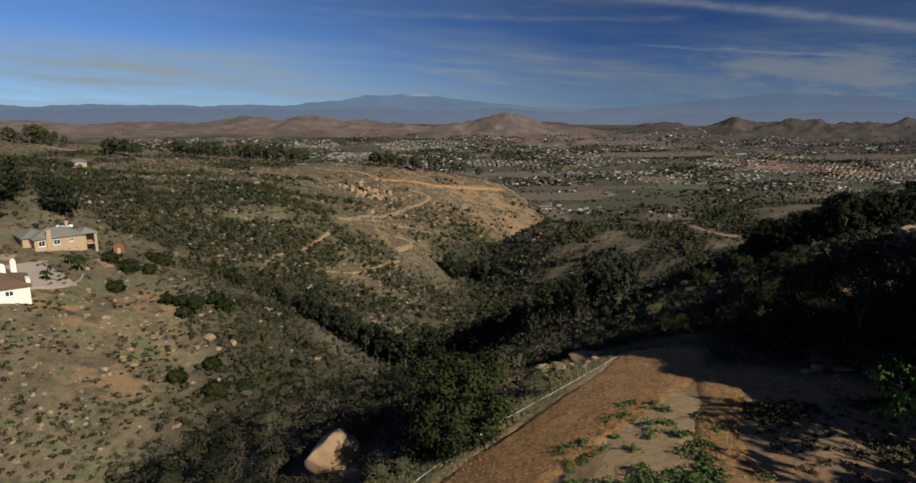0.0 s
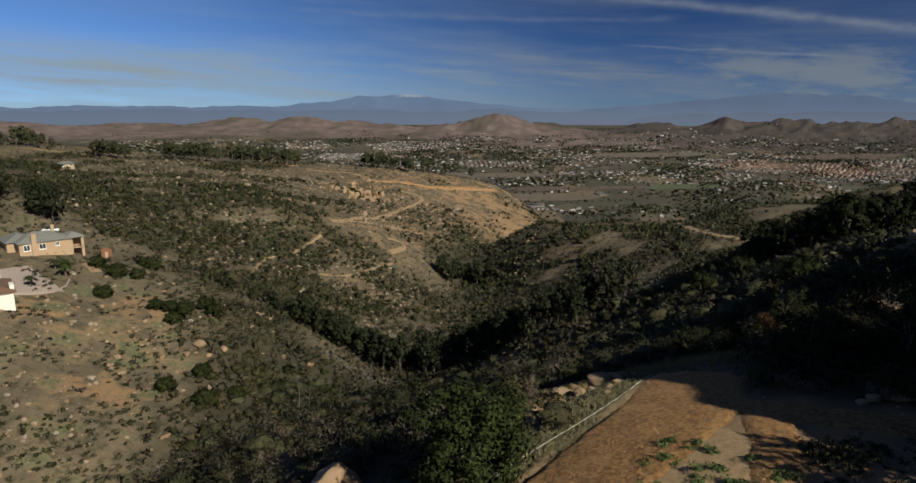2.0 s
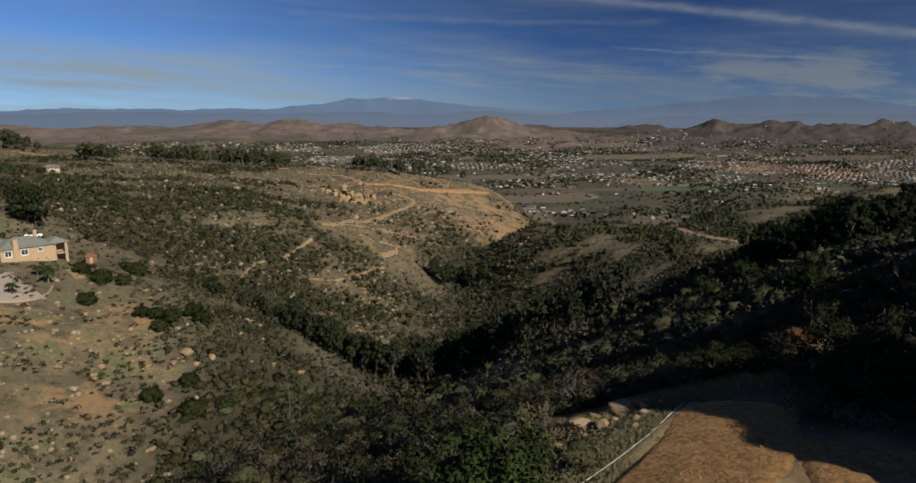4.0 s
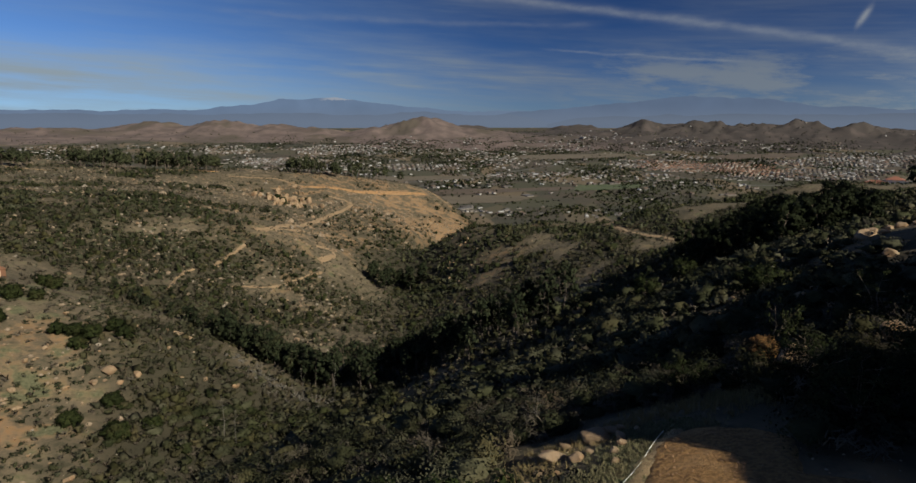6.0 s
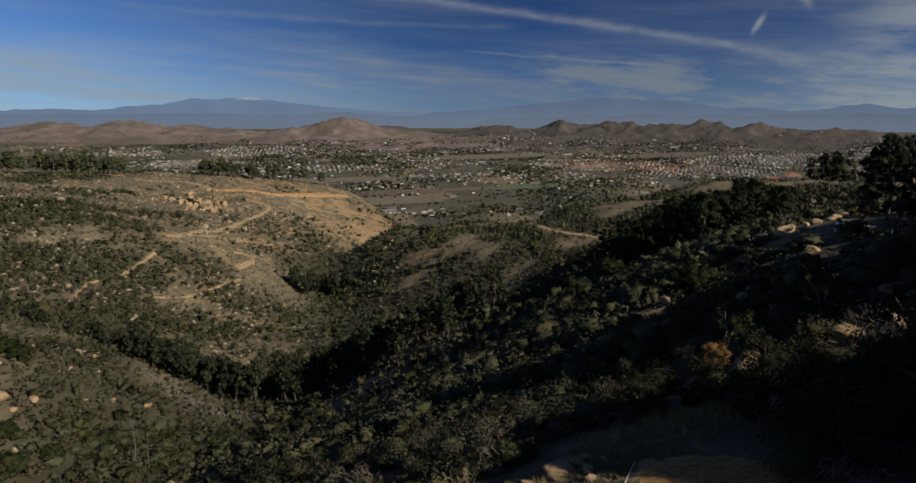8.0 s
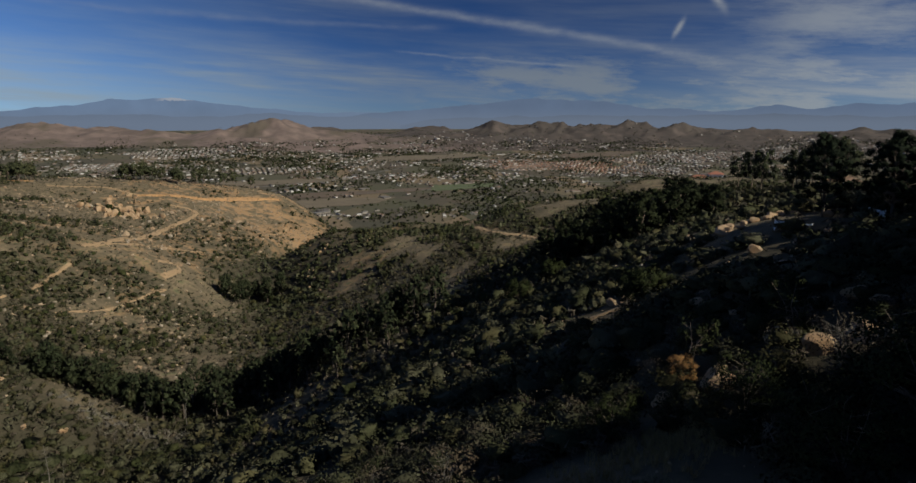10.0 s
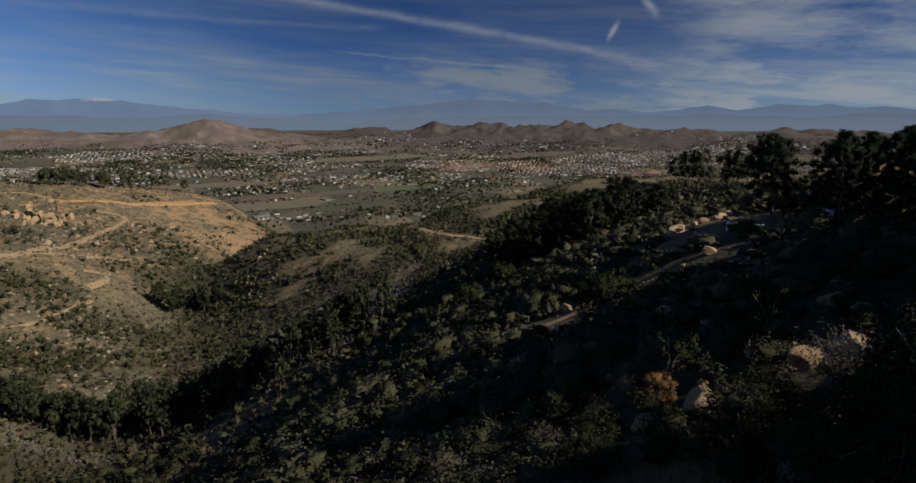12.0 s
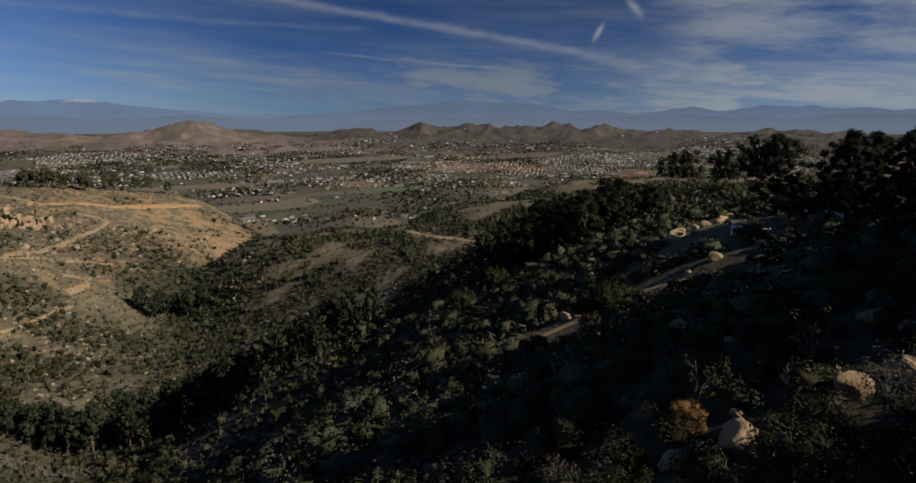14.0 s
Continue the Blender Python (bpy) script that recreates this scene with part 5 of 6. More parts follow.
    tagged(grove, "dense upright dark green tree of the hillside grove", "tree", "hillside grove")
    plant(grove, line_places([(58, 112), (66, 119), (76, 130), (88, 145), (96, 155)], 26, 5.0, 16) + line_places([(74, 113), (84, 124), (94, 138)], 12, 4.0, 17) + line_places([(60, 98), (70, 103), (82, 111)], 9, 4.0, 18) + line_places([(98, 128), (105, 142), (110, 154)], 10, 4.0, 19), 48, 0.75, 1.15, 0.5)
    low = tree("oak_tree", 43, 3.4, 2.0, 0.15, 52, 120, 0.55, 0.07, OAK, BARK, "round", 0.0, 4)
    tagged(low, "low dense scrub oak in deep shade past the road", "tree", "slope oaks")
    plant(low, [(16.6, 24.8), (20.4, 26.0), (18.6, 22.2), (22.2, 22.6), (26.5, 26.0)], 18, 0.9, 1.3, 0.25)
    bushy = copy_thing(low, Matrix.Identity(4))
    tagged(bushy, "low scrub oak bush among boulders on the slope", "tree", "slope oaks")
    plant(bushy, [(15.0, 30.0), (14.2, 26.6), (12.6, 24.4), (11.6, 33.0), (24.4, 37.6)], 19, 0.5, 0.7, 0.2)
    near = tree("laurel_tree", 52, 3.3, 1.5, 0.06, 150, 90, 0.40, 0.075, BRIGHT, BARK, "round", 0.0, 3)
    tagged(near, "dense bright green laurel tree below the road", "tree")
    stand(near, -0.1, 20.9, 40, 1.14, 0.35)
    pepper = tree("pepper_tree", 55, 2.5, 1.1, 0.3, 34, 90, 0.34, 0.10, PEPPER, BARK, "round", 0.7, 2)
    tagged(pepper, "young light green pepper tree with weeping leaves", "tree")
    stand(pepper, 12.2, 15.8, 10, 0.9)
    sapling = tree("pepper_tree", 57, 3.2, 0.9, 0.35, 24, 60, 0.34, 0.07, OAK, BARK, "round", 0.5, 2)
    tagged(sapling, "slender young tree among boulders on the slope", "tree", "slope saplings")
    plant(sapling, [(21.3, 33.9), (17.9, 36.2)], 11, 0.75, 1.0)
    snag = tree("dead_tree", 61, 12.0, 1.5, 0.3, 14, 0, 0, 0, TWIG, GREYWOOD, "column", girth=0.008)
    tagged(snag, "bleached dead tree standing bare in the canyon", "dead tree", "dead trees")
    plant(snag, [(-32, 124), (-29.5, 122), (-5, 241), (8, 152), (-13, 150), (24, 139), (-20, 148)], 12, 0.6, 1.0)
    grey = tree("dead_shrub", 66, 2.0, 1.1, 0.1, 84, 14, 0.28, 0.05, TWIG, GREYWOOD, "round", 0, 7)
    tagged(grey, "grey leafless shrub with tangled bare branches", "dead shrub", "dead shrubs")
    plant(grey, [(5.1, 33.8), (-19, 38), (-13, 37), (12.5, 37.5), (16.8, 37.5), (9, 40), (-65, 96), (-46, 104), (22, 46), (26, 52), (-26, 146), (-24, 150), (20, 30.5), (-33, 152), (-29, 149), (3, 37)], 13, 0.6, 1.2)
    bush = tree("round_bush", 71, 2.6, 2.0, 0.03, 60, 60, 0.7, 0.26, OAK, BARK, "round", 0.0, 5)
    tagged(bush, "rounded dark green bush on the grassy slope", "bush", "slope bushes")
    plant(bush, [(-92.4, 163.6), (-86.3, 160.6), (-82.0, 162.6), (-83.1, 147.8), (-89.2, 181), (-86, 179), (-70, 146), (-66.5, 145.8), (-63, 145.2), (-217, 339), (-201, 327), (-60, 150), (-57, 147.5), (-64, 141), (-52, 126), (-56, 118), (-48, 116), (-44, 122), (-58, 391), (-50, 395), (-45, 402), (-62, 399)], 14, 0.8, 1.1, 0.25)
    ball = tree("russet_bush", 76, 1.3, 0.7, 0.05, 60, 150, 0.22, 0.035, RUSSET, BARK, "round", 0.0, 6)
    tagged(ball, "round dead bush of russet brown twigs", "bush")
    stand(ball, 17.1, 35.8)


build_trees()


def build_palm():
    palm = new("palm_tree")
    rng = np.random.RandomState(81)
    spine = [(0.03 * k * k * 0.2, 0, -0.2 + 0.62 * k) for k in range(7)]
    part_of("trunk", *tube(spine, [0.24, 0.2, 0.18, 0.17, 0.17, 0.18, 0.14], 8), BARK, palm, smooth_shade=True)
    top = np.array(spine[-1])
    for k in range(18):
        a, rise = k * 2.4, rng.uniform(-0.5, 1.1)
        verts, faces = [], []
        for j in range(8):
            s = j / 7
            out = np.array((math.cos(a), math.sin(a), 0)) * 1.9 * s
            mid = top + out + np.array((0, 0, rise * s - 1.3 * s * s))
            side = np.array((-math.sin(a), math.cos(a), 0)) * 0.42 * math.sin(3.1 * (s * 0.9 + 0.08))
            verts += [mid - side - (0, 0, 0.12 * math.sin(3 * s)), mid, mid + side - (0, 0, 0.12 * math.sin(3 * s))]
        for j in range(7):
            b = j * 3
            faces += [(b, b + 1, b + 4, b + 3), (b + 1, b + 2, b + 5, b + 4)]
        frond = part_of("frond", np.array(verts), np.array(faces), BRIGHT, palm)
        face_out(frond.data, np.array(verts) - top + (0, 0, 1.5))
    tagged(palm, "small palm tree beside the paved court", "palm tree", "court palms")
    plant(palm, [(-96, 142), (-96.8, 157), (-98.6, 155.5), (-94.6, 153)], 15, 0.75, 1.1)


build_palm()


# ---- boulders and stones ----
def build_boulders():
    shapes = [boulder_mesh("boulder", 100 + k, 2, 0.62 + 0.05 * (k % 4)) for k in range(10)]
    blocks = [boulder_mesh("boulder", 170 + k, 3, 0.8 + 0.1 * (k % 3), True) for k in range(8)]
    close = [boulder_mesh("boulder", 140 + k, 4, 0.62 + 0.06 * (k % 4)) for k in range(6)]
    rng = random.Random(9)

    def lay(x, y, size, label, group, sink=0.18, tall=1.0, turn=None, z=None, meshes=None):
        ob = new("boulder", rng.choice(meshes or (close if math.hypot(x, y) < 45 and size > 0.9 else shapes)))
        z = float(ground_z(x, y)) if z is None else z
        a = rng.uniform(0, 360) if turn is None else turn
        ob.matrix_basis = pose(x, y, z + size * tall * (0.36 - sink), rng.uniform(-8, 8), rng.uniform(-8, 8), a) @ Matrix.Diagonal((size, size * rng.uniform(0.75, 1.0), size * tall, 1))
        tagged(ob, label, "boulder", group)

    lay(-5.4, 24.3, 2.2, "large tan granite boulder with pointed top", "roadside boulders", 0.12, 1.25, 30)
    for x, y, s in ((4.1, 27.5, 0.95), (4.8, 28.3, 0.6), (5.8, 28.0, 1.15), (6.5, 28.4, 0.7), (6.2, 26.7, 0.55), (5.8, 26.3, 0.5), (5.5, 25.5, 0.45), (4.7, 26.8, 0.65), (2.8, 25.9, 0.95), (2.4, 24.4, 0.5), (3.0, 25.4, 0.5), (6.4, 27.3, 0.7), (6.9, 28.6, 0.55), (2.3, 25.3, 0.55), (3.4, 26.7, 0.4), (1.8, 25.0, 0.7), (3.9, 26.2, 0.35), (5.2, 27.0, 0.4), (7.2, 27.9, 0.45)):
        lay(x, y, s * rng.uniform(0.8, 1.05), "tan granite boulder at the road's edge", "roadside boulders", 0.2, 0.8)
    for x, y, s in ((12.9, 21.2, 1.0), (13.8, 21.6, 1.7), (14.6, 21.1, 0.9), (16.0, 22.0, 1.3), (12.3, 20.9, 0.6), (17.4, 22.2, 1.2)):
        lay(x, y, s * 0.75, "grey granite slab piled in the shade", "shaded rock pile", 0.15, 0.7)
    for x, y, s in ((20.9, 32.0, 1.9), (22.3, 31.0, 1.7), (19.8, 32.8, 0.8), (15.3, 34.5, 1.2), (16.9, 33.2, 1.9), (17.6, 33.9, 0.9), (15.2, 26.0, 1.1), (24.9, 32.6, 1.4), (22.6, 34.9, 0.9), (25.8, 34.5, 1.2), (15.9, 33.5, 0.6), (27.6, 37.2, 1.4), (23.8, 36.4, 0.7), (18.4, 34.6, 0.6), (16.2, 34.9, 0.5), (21.8, 33.4, 0.7), (23.6, 31.6, 0.8)):
        lay(x, y, s, "tan granite boulder on the shaded slope", "slope boulders")
    for k in range(46):
        x, y = rng.uniform(19, 62), rng.uniform(33, 84)
        if x > (y - 20) * 0.55 and x < (y - 8) * 1.1:
            lay(x, y, rng.uniform(0.5, 1.7), "weathered granite boulder on the shaded slope", "slope boulders")
    for x, y, s in ((48.6, 67.5, 2.0), (49.8, 68.6, 2.8), (51.3, 69.4, 2.2), (52.4, 68.3, 1.5), (53.4, 67.8, 2.0), (54.5, 67.2, 1.7), (55.6, 67.6, 2.2), (57.2, 67.9, 1.9), (50.2, 66.4, 1.3), (58.6, 67.2, 1.4)):
        lay(x, y, s * 0.85, "pale granite boulder lit on the ridge", "ridge boulders", 0.14, 0.75)
    for x, y, s in ((29.8, 49.4, 1.0), (30.8, 48.6, 0.8), (34.4, 56, 1.2), (35.5, 58.8, 1.0)):
        lay(x, y, s, "pale granite boulder beside the slope lane", "slope boulders")
    for x, y, s in ((-56.2, 134.8, 3.4), (-57.2, 130.6, 2.4), (-51.3, 136.0, 2.3), (-34.4, 145, 2.2), (-61, 128, 1.5), (-40, 143, 1.4), (-44, 140, 1.3), (-49.8, 159.6, 2.8), (-51, 161, 2.0), (-48, 161, 1.8), (-52.5, 158.6, 1.6), (-23.5, 110.4, 2.6), (-25, 109, 1.8)):
        lay(x, y, s, "pale granite boulder on the western slope", "western boulders")
    for k in range(76):
        x, y = rng.gauss(-74, 14), rng.gauss(124, 18)
        if y > 88 and x < -40:
            lay(x, y, rng.choice((0.5, 0.6, 0.7, 0.8, 1.0, 1.2, 1.7)), "tan granite boulder half buried in grass", "western boulders")
    for k in range(110):
        x, y = rng.gauss(-56, 8), rng.gauss(398, 11)
        lay(x, y, 1.2 + 3.5 * rng.random() ** 1.7, "tan granite block of the hillside outcrop", "outcrop boulders", 0.12, rng.uniform(0.8, 1.5), None, None, blocks)
    for k in range(16):
        x, y = rng.gauss(38, 7), rng.gauss(300, 14)
        lay(x, y, rng.uniform(1.2, 2.6), "grey granite boulder on the brushy knoll", "knoll boulders")


def stones(name, places, low, high, label, seed, mat):
    """Many small angular stones in one mesh."""
    rng = np.random.RandomState(seed)
    bm = bmesh.new()
    bmesh.ops.create_icosphere(bm, subdivisions=1, radius=0.5)
    base = np.array([v.co[:] for v in bm.verts])
    faces = np.array([[v.index for v in f.verts] for f in bm.faces])
    bm.free()
    n = len(places)
    size = low + (high - low) * rng.uniform(size=(n, 1, 1)) ** 2.5
    shape = base[None] * (1 + rng.normal(0, 0.16, (n, len(base), 1))) * rng.uniform(0.6, 1.2, (n, 1, 3)) * (1, 1, 0.7)
    verts = shape * size + places[:, None, :] + np.array((0, 0, 0.1)) * size
    every = (faces[None] + np.arange(n)[:, None, None] * len(base)).reshape(-1, 3)
    tagged(part_of(name, verts.reshape(-1, 3), every, mat), label, "stones", kind="stuff")


def off_track(x, y):
    """1 away from the dirt tracks, 0 on them."""
    clear = np.ones(np.shape(x))
    for line, width in TRACKS.values():
        clear = clear * smooth(width * 0.5, width * 0.5 + 1.0, beside(x, y, line))
    return clear


def build_stones():
    pale = island_material("field_stone", [(0.25, 0.18, 0.115, 1), (0.29, 0.215, 0.145, 1), (0.23, 0.15, 0.088, 1), (0.27, 0.225, 0.175, 1)], 0.9)
    stones("western_stones", growing(31, 2000, -125, -35, 85, 175, lambda x, y: 0.16 + 0.5 * blob(x, y, -78, 130, 20, 20) + 0.9 * blob(x, y, -70, 92, 12, 14)), 0.25, 1.4, "tan stones strewn over the western slope", 31, pale)
    stones("hill_stones", growing(32, 13000, -230, 70, 190, 500, lambda x, y: (0.15 + smooth(0.0, 0.4, fractal(x, y, 40, 3, 91))) * in_view(x, y) * off_track(x, y) * (1 - 0.85 * smooth(0, 20, x))), 0.4, 1.9, "tan rocks strewn over the northern hillside", 32, pale)
    stones("track_blocks", growing(37, 420, -45, 20, 360, 420, lambda x, y: 0.16 * off_track(x, y)), 1.0, 3.2, "tan granite blocks scattered below the track", 37, pale)
    stones("hillside_blocks", growing(38, 900, -150, -20, 290, 438, lambda x, y: 0.11 * off_track(x, y)), 1.2, 3.8, "pale granite boulders on the northern hillside", 38, pale)
    stones("face_stones", growing(33, 2800, -35, 55, 360, 485, lambda x, y: 0.6 * off_track(x, y)), 0.4, 1.3, "small tan rocks on the bare hill face", 33, pale)
    stones("ridge_stones", growing(34, 900, 18, 120, 30, 150, lambda x, y: 0.5 * in_view(x, y)), 0.2, 0.9, "grey stones on the shaded eastern slope", 34, pale)
    earth = island_material("earth_clod", [(0.22, 0.11, 0.05, 1), (0.30, 0.16, 0.075, 1), (0.36, 0.21, 0.11, 1)], 0.95)
    road = [(-8.4, 1.6), (-2.8, 11.0), (0.85, 16.7), (2.35, 18.0), (4.65, 19.9), (6.4, 21.6), (7.5, 23.0), (8.2, 24.2)]
    path = [(6.8, 10), (7.1, 14), (7.4, 16.5), (8.6, 19), (9.2, 21)]
    turn = [(7.6, 22.4), (9.8, 20.6), (12, 19.4), (15, 18.2)]
    near = lambda x, y: np.minimum(np.minimum(beside(x, y, road) - 1.1, beside(x, y, path)), beside(x, y, turn) - 0.2)
    clods = growing(36, 14000, -4, 16, 8, 27, lambda x, y: 0.9 * smooth(0.75, 0.3, near(x, y)))
    stones("road_clods", clods + (0, 0, 0.115), 0.02, 0.07, "crumbled brown clods on the graded road", 36, earth)
    stones("road_stones", growing(35, 1500, -8, 20, 4, 31, lambda x, y: 0.6), 0.03, 0.16, "small stones and clods beside the dirt road", 35, pale)


build_boulders()
build_stones()


# ---- grass and weeds by the road ----
def tufts(name, places, mat, label, blades, tall, seed, lean=0.5, wide=0.02):
    """Grass tufts: narrow blades that lean outwards, in one mesh."""
    rng = np.random.RandomState(seed)
    root = np.repeat(places, blades, 0) + rng.normal(0, 0.05, (len(places) * blades, 3)) * (1, 1, 0)
    n = len(root)
    a = rng.uniform(0, 6.283, n)
    high = tall * rng.uniform(0.5, 1.2, n)
    tip = root + np.stack([np.cos(a) * high * lean, np.sin(a) * high * lean, high], -1)
    side = np.stack([-np.sin(a), np.cos(a), 0 * a], -1) * wide
    verts = np.stack([root - side, root + side, tip], 1).reshape(-1, 3)
    tagged(part_of(name, verts, np.arange(len(verts)).reshape(-1, 3), mat), label, "grass", kind="stuff")


ROAD_LINE = [(-8.4, 1.6), (-2.8, 11.0), (0.85, 16.7), (2.35, 18.0), (4.65, 19.9), (6.4, 21.6), (7.5, 23.0), (8.2, 24.2)]
HOSE_LINE = [(-3.0, 17.0), (-1.4, 18.9), (0.0, 20.3), (1.5, 21.5), (2.5, 22.1), (4.0, 23.0), (5.2, 24.0), (6.0, 24.8), (6.8, 25.8), (7.6, 26.7)]


def build_roadside():
    verge = lambda x, y: smooth(2.4, 0.7, beside(x, y, HOSE_LINE)) * smooth(1.75, 2.15, beside(x, y, ROAD_LINE)) * smooth(2.6, 1.4, (x + 1.5) * 0.648 - (y - 19) * 0.762)
    tufts("verge_grass", growing(41, 30000, -8, 10, 8, 30, verge), GRASS, "dry and green grass along the road verge", 16, 0.11, 41, 0.6, 0.011)
    tufts("verge_herbs", growing(42, 9000, -8, 10, 8, 30, lambda x, y: verge(x, y) * smooth(0.0, 0.4, fractal(x, y, 2.0, 3, 93))), WEED, "low green herbs along the road verge", 12, 0.10, 42, 0.9, 0.014)
    tufts("mound_grass", growing(43, 1500, 8, 15, 26.5, 32.5, lambda x, y: 0.8 * blob(x, y, 11.8, 29.6, 2.6, 1.6)), STRAW, "tall dry grass on the mound past the road", 16, 0.36, 43, 0.4, 0.008)
    tufts("boulder_grass", growing(47, 1800, 0, 10, 24, 31, lambda x, y: smooth(1.5, 0.3, beside(x, y, [(1.9, 25.8), (4.4, 28.2), (8.2, 29.4)]))), STRAW, "dry straw grass among the roadside boulders", 12, 0.24, 47, 0.5, 0.008)
    pad = lambda x, y: (blob(x, y, 4.3, 15.4, 0.9, 1.5) + blob(x, y, 5.8, 16.3, 0.6, 0.6) + 0.8 * blob(x, y, 5.9, 14.2, 0.8, 1.2)) * smooth(-0.2, 0.2, fractal(x, y, 1.3, 3, 95)) + 0.06 * blob(x, y, 6, 17, 2, 2.4)
    weeds = growing(44, 2600, 2, 9, 8, 20, pad)
    scatter("pad_weeds", weeds, np.random.RandomState(3).uniform(0.15, 0.6, len(weeds)), 110, 0.055, WEED, "low bright green weeds on the sandy pad", 44, 0.55)
    east = lambda x, y: (0.15 + smooth(-0.05, 0.3, fractal(x, y, 1.6, 3, 97))) * smooth(8.2, 9.2, x) * (1 - smooth(18.0, 19.0, y)) * 0.8
    weeds = growing(45, 5200, 8, 20, 8, 20, east)
    scatter("turnout_weeds", weeds, np.random.RandomState(4).uniform(0.12, 0.42, len(weeds)), 34, 0.045, SCRUB, "dull green weeds on the broken ground", 45, 0.6)
    tufts("turnout_grass", growing(48, 2600, 8, 20, 8, 20, east), STRAW, "short dry grass on the broken ground", 8, 0.12, 48, 0.7, 0.008)
    low = growing(46, 3600, -125, -35, 85, 185, lambda x, y: in_view(x, y) * smooth(-0.1, 0.35, fractal(x, y, 14, 3, 46)))
    scatter("slope_herbs", low, np.random.RandomState(5).uniform(0.5, 2.0, len(low)), 26, 0.20, SCRUB, "small dark bushes dotted over the grassy slope", 46, 0.6, body=(5, 2, 0.75))
    pipe = bpy.data.curves.new("hose", "CURVE")
    pipe.dimensions, pipe.bevel_depth, pipe.bevel_resolution = "3D", 0.013, 2
    path = along(HOSE_LINE, 0.35)
    rng = np.random.RandomState(8)
    path = path + np.c_[np.cumsum(rng.normal(0, 0.02, len(path))) * 0.5, np.cumsum(rng.normal(0, 0.02, len(path))) * 0.5]
    poly = pipe.splines.new("POLY")
    poly.points.add(len(path) - 1)
    for p, (x, y) in zip(poly.points, path):
        p.co = (x, y, float(ground_z(x, y)) + 0.07, 1)
    pipe.materials.append(HOSE)
    tagged(new("hose", pipe), "long white irrigation pipe lying along the verge", "pipe")
    bm = bmesh.new()
    bmesh.ops.create_cone(bm, cap_ends=True, segments=8, radius1=0.05, radius2=0.045, depth=1.0, matrix=Matrix.Translation((0, 0, 0.42)))
    stake = part("marker_post", bm, SILVER)
    stand(stake, -3.9, 18.6, 0, 0.75, 0.02)
    tagged(stake, "short weathered wooden marker post in grass", "post")


build_roadside()


# ---- houses ----
def hip_roof(x0, y0, x1, y1, z, rise, over=0.6, thick=0.18):
    """A hipped roof with eaves over a rectangle."""
    bm = bmesh.new()
    x0, y0, x1, y1 = x0 - over, y0 - over, x1 + over, y1 + over
    w, d = x1 - x0, y1 - y0
    inset = min(w, d) / 2
    if w >= d:
        ridge = [(x0 + inset * 0.95, (y0 + y1) / 2, z + rise), (x1 - inset * 0.95, (y0 + y1) / 2, z + rise)]
    else:
        ridge = [((x0 + x1) / 2, y0 + inset * 0.95, z + rise), ((x0 + x1) / 2, y1 - inset * 0.95, z + rise)]
    low = [bm.verts.new(p) for p in ((x0, y0, z - thick), (x1, y0, z - thick), (x1, y1, z - thick), (x0, y1, z - thick))]
    eave = [bm.verts.new(p) for p in ((x0, y0, z), (x1, y0, z), (x1, y1, z), (x0, y1, z))]
    top = [bm.verts.new(p) for p in ridge]
    bm.faces.new(low[::-1])
    for k in range(4):
        bm.faces.new((low[k], low[(k + 1) % 4], eave[(k + 1) % 4], eave[k]))
    if w >= d:
        bm.faces.new((eave[0], eave[1], top[1], top[0]))
        bm.faces.new((eave[1], eave[2], top[1]))
        bm.faces.new((eave[2], eave[3], top[0], top[1]))
        bm.faces.new((eave[3], eave[0], top[0]))
    else:
        bm.faces.new((eave[0], eave[1], top[0]))
        bm.faces.new((eave[1], eave[2], top[1], top[0]))
        bm.faces.new((eave[2], eave[3], top[1]))
        bm.faces.new((eave[3], eave[0], top[0], top[1]))
    return bm


def courses(house, x0, x1, y0, run, z, rise, mat, rows):
    """Raised tile courses on the front slope of a roof."""
    for k in range(rows):
        s = (k + 0.5) / rows
        bm = bmesh.new()
        cut = (x1 - x0) * 0.0 + run * s
        box(bm, x0 + cut * 0.95, y0 + run * s - 0.07, z + rise * s, x1 - cut * 0.95, y0 + run * s + 0.07, z + rise * s + 0.07)
        part("tile_course", bm, mat, house)


def window(house, x, z, w, h, y=0.0, frame_mat=None):
    """A window on the front wall: frame, pane and sill."""
    bm = bmesh.new()
    for x0, z0, x1, z1 in ((x, z, x + 0.1, z + h), (x + w - 0.1, z, x + w, z + h), (x, z, x + w, z + 0.1), (x, z + h - 0.1, x + w, z + h), (x + w / 2 - 0.04, z, x + w / 2 + 0.04, z + h)):
        box(bm, x0, y - 0.06, z0, x1, y + 0.04, z1)
    ob = part("window", bm, frame_mat or VINYL, house)
    bm = bmesh.new()
    box(bm, x + 0.08, y - 0.025, z + 0.08, x + w - 0.08, y - 0.01, z + h - 0.08)
    part("pane", bm, GLASS, ob)
    bm = bmesh.new()
    box(bm, x - 0.1, y - 0.14, z - 0.1, x + w + 0.1, y + 0.02, z)
    part("sill", bm, frame_mat or VINYL, ob)
    return ob


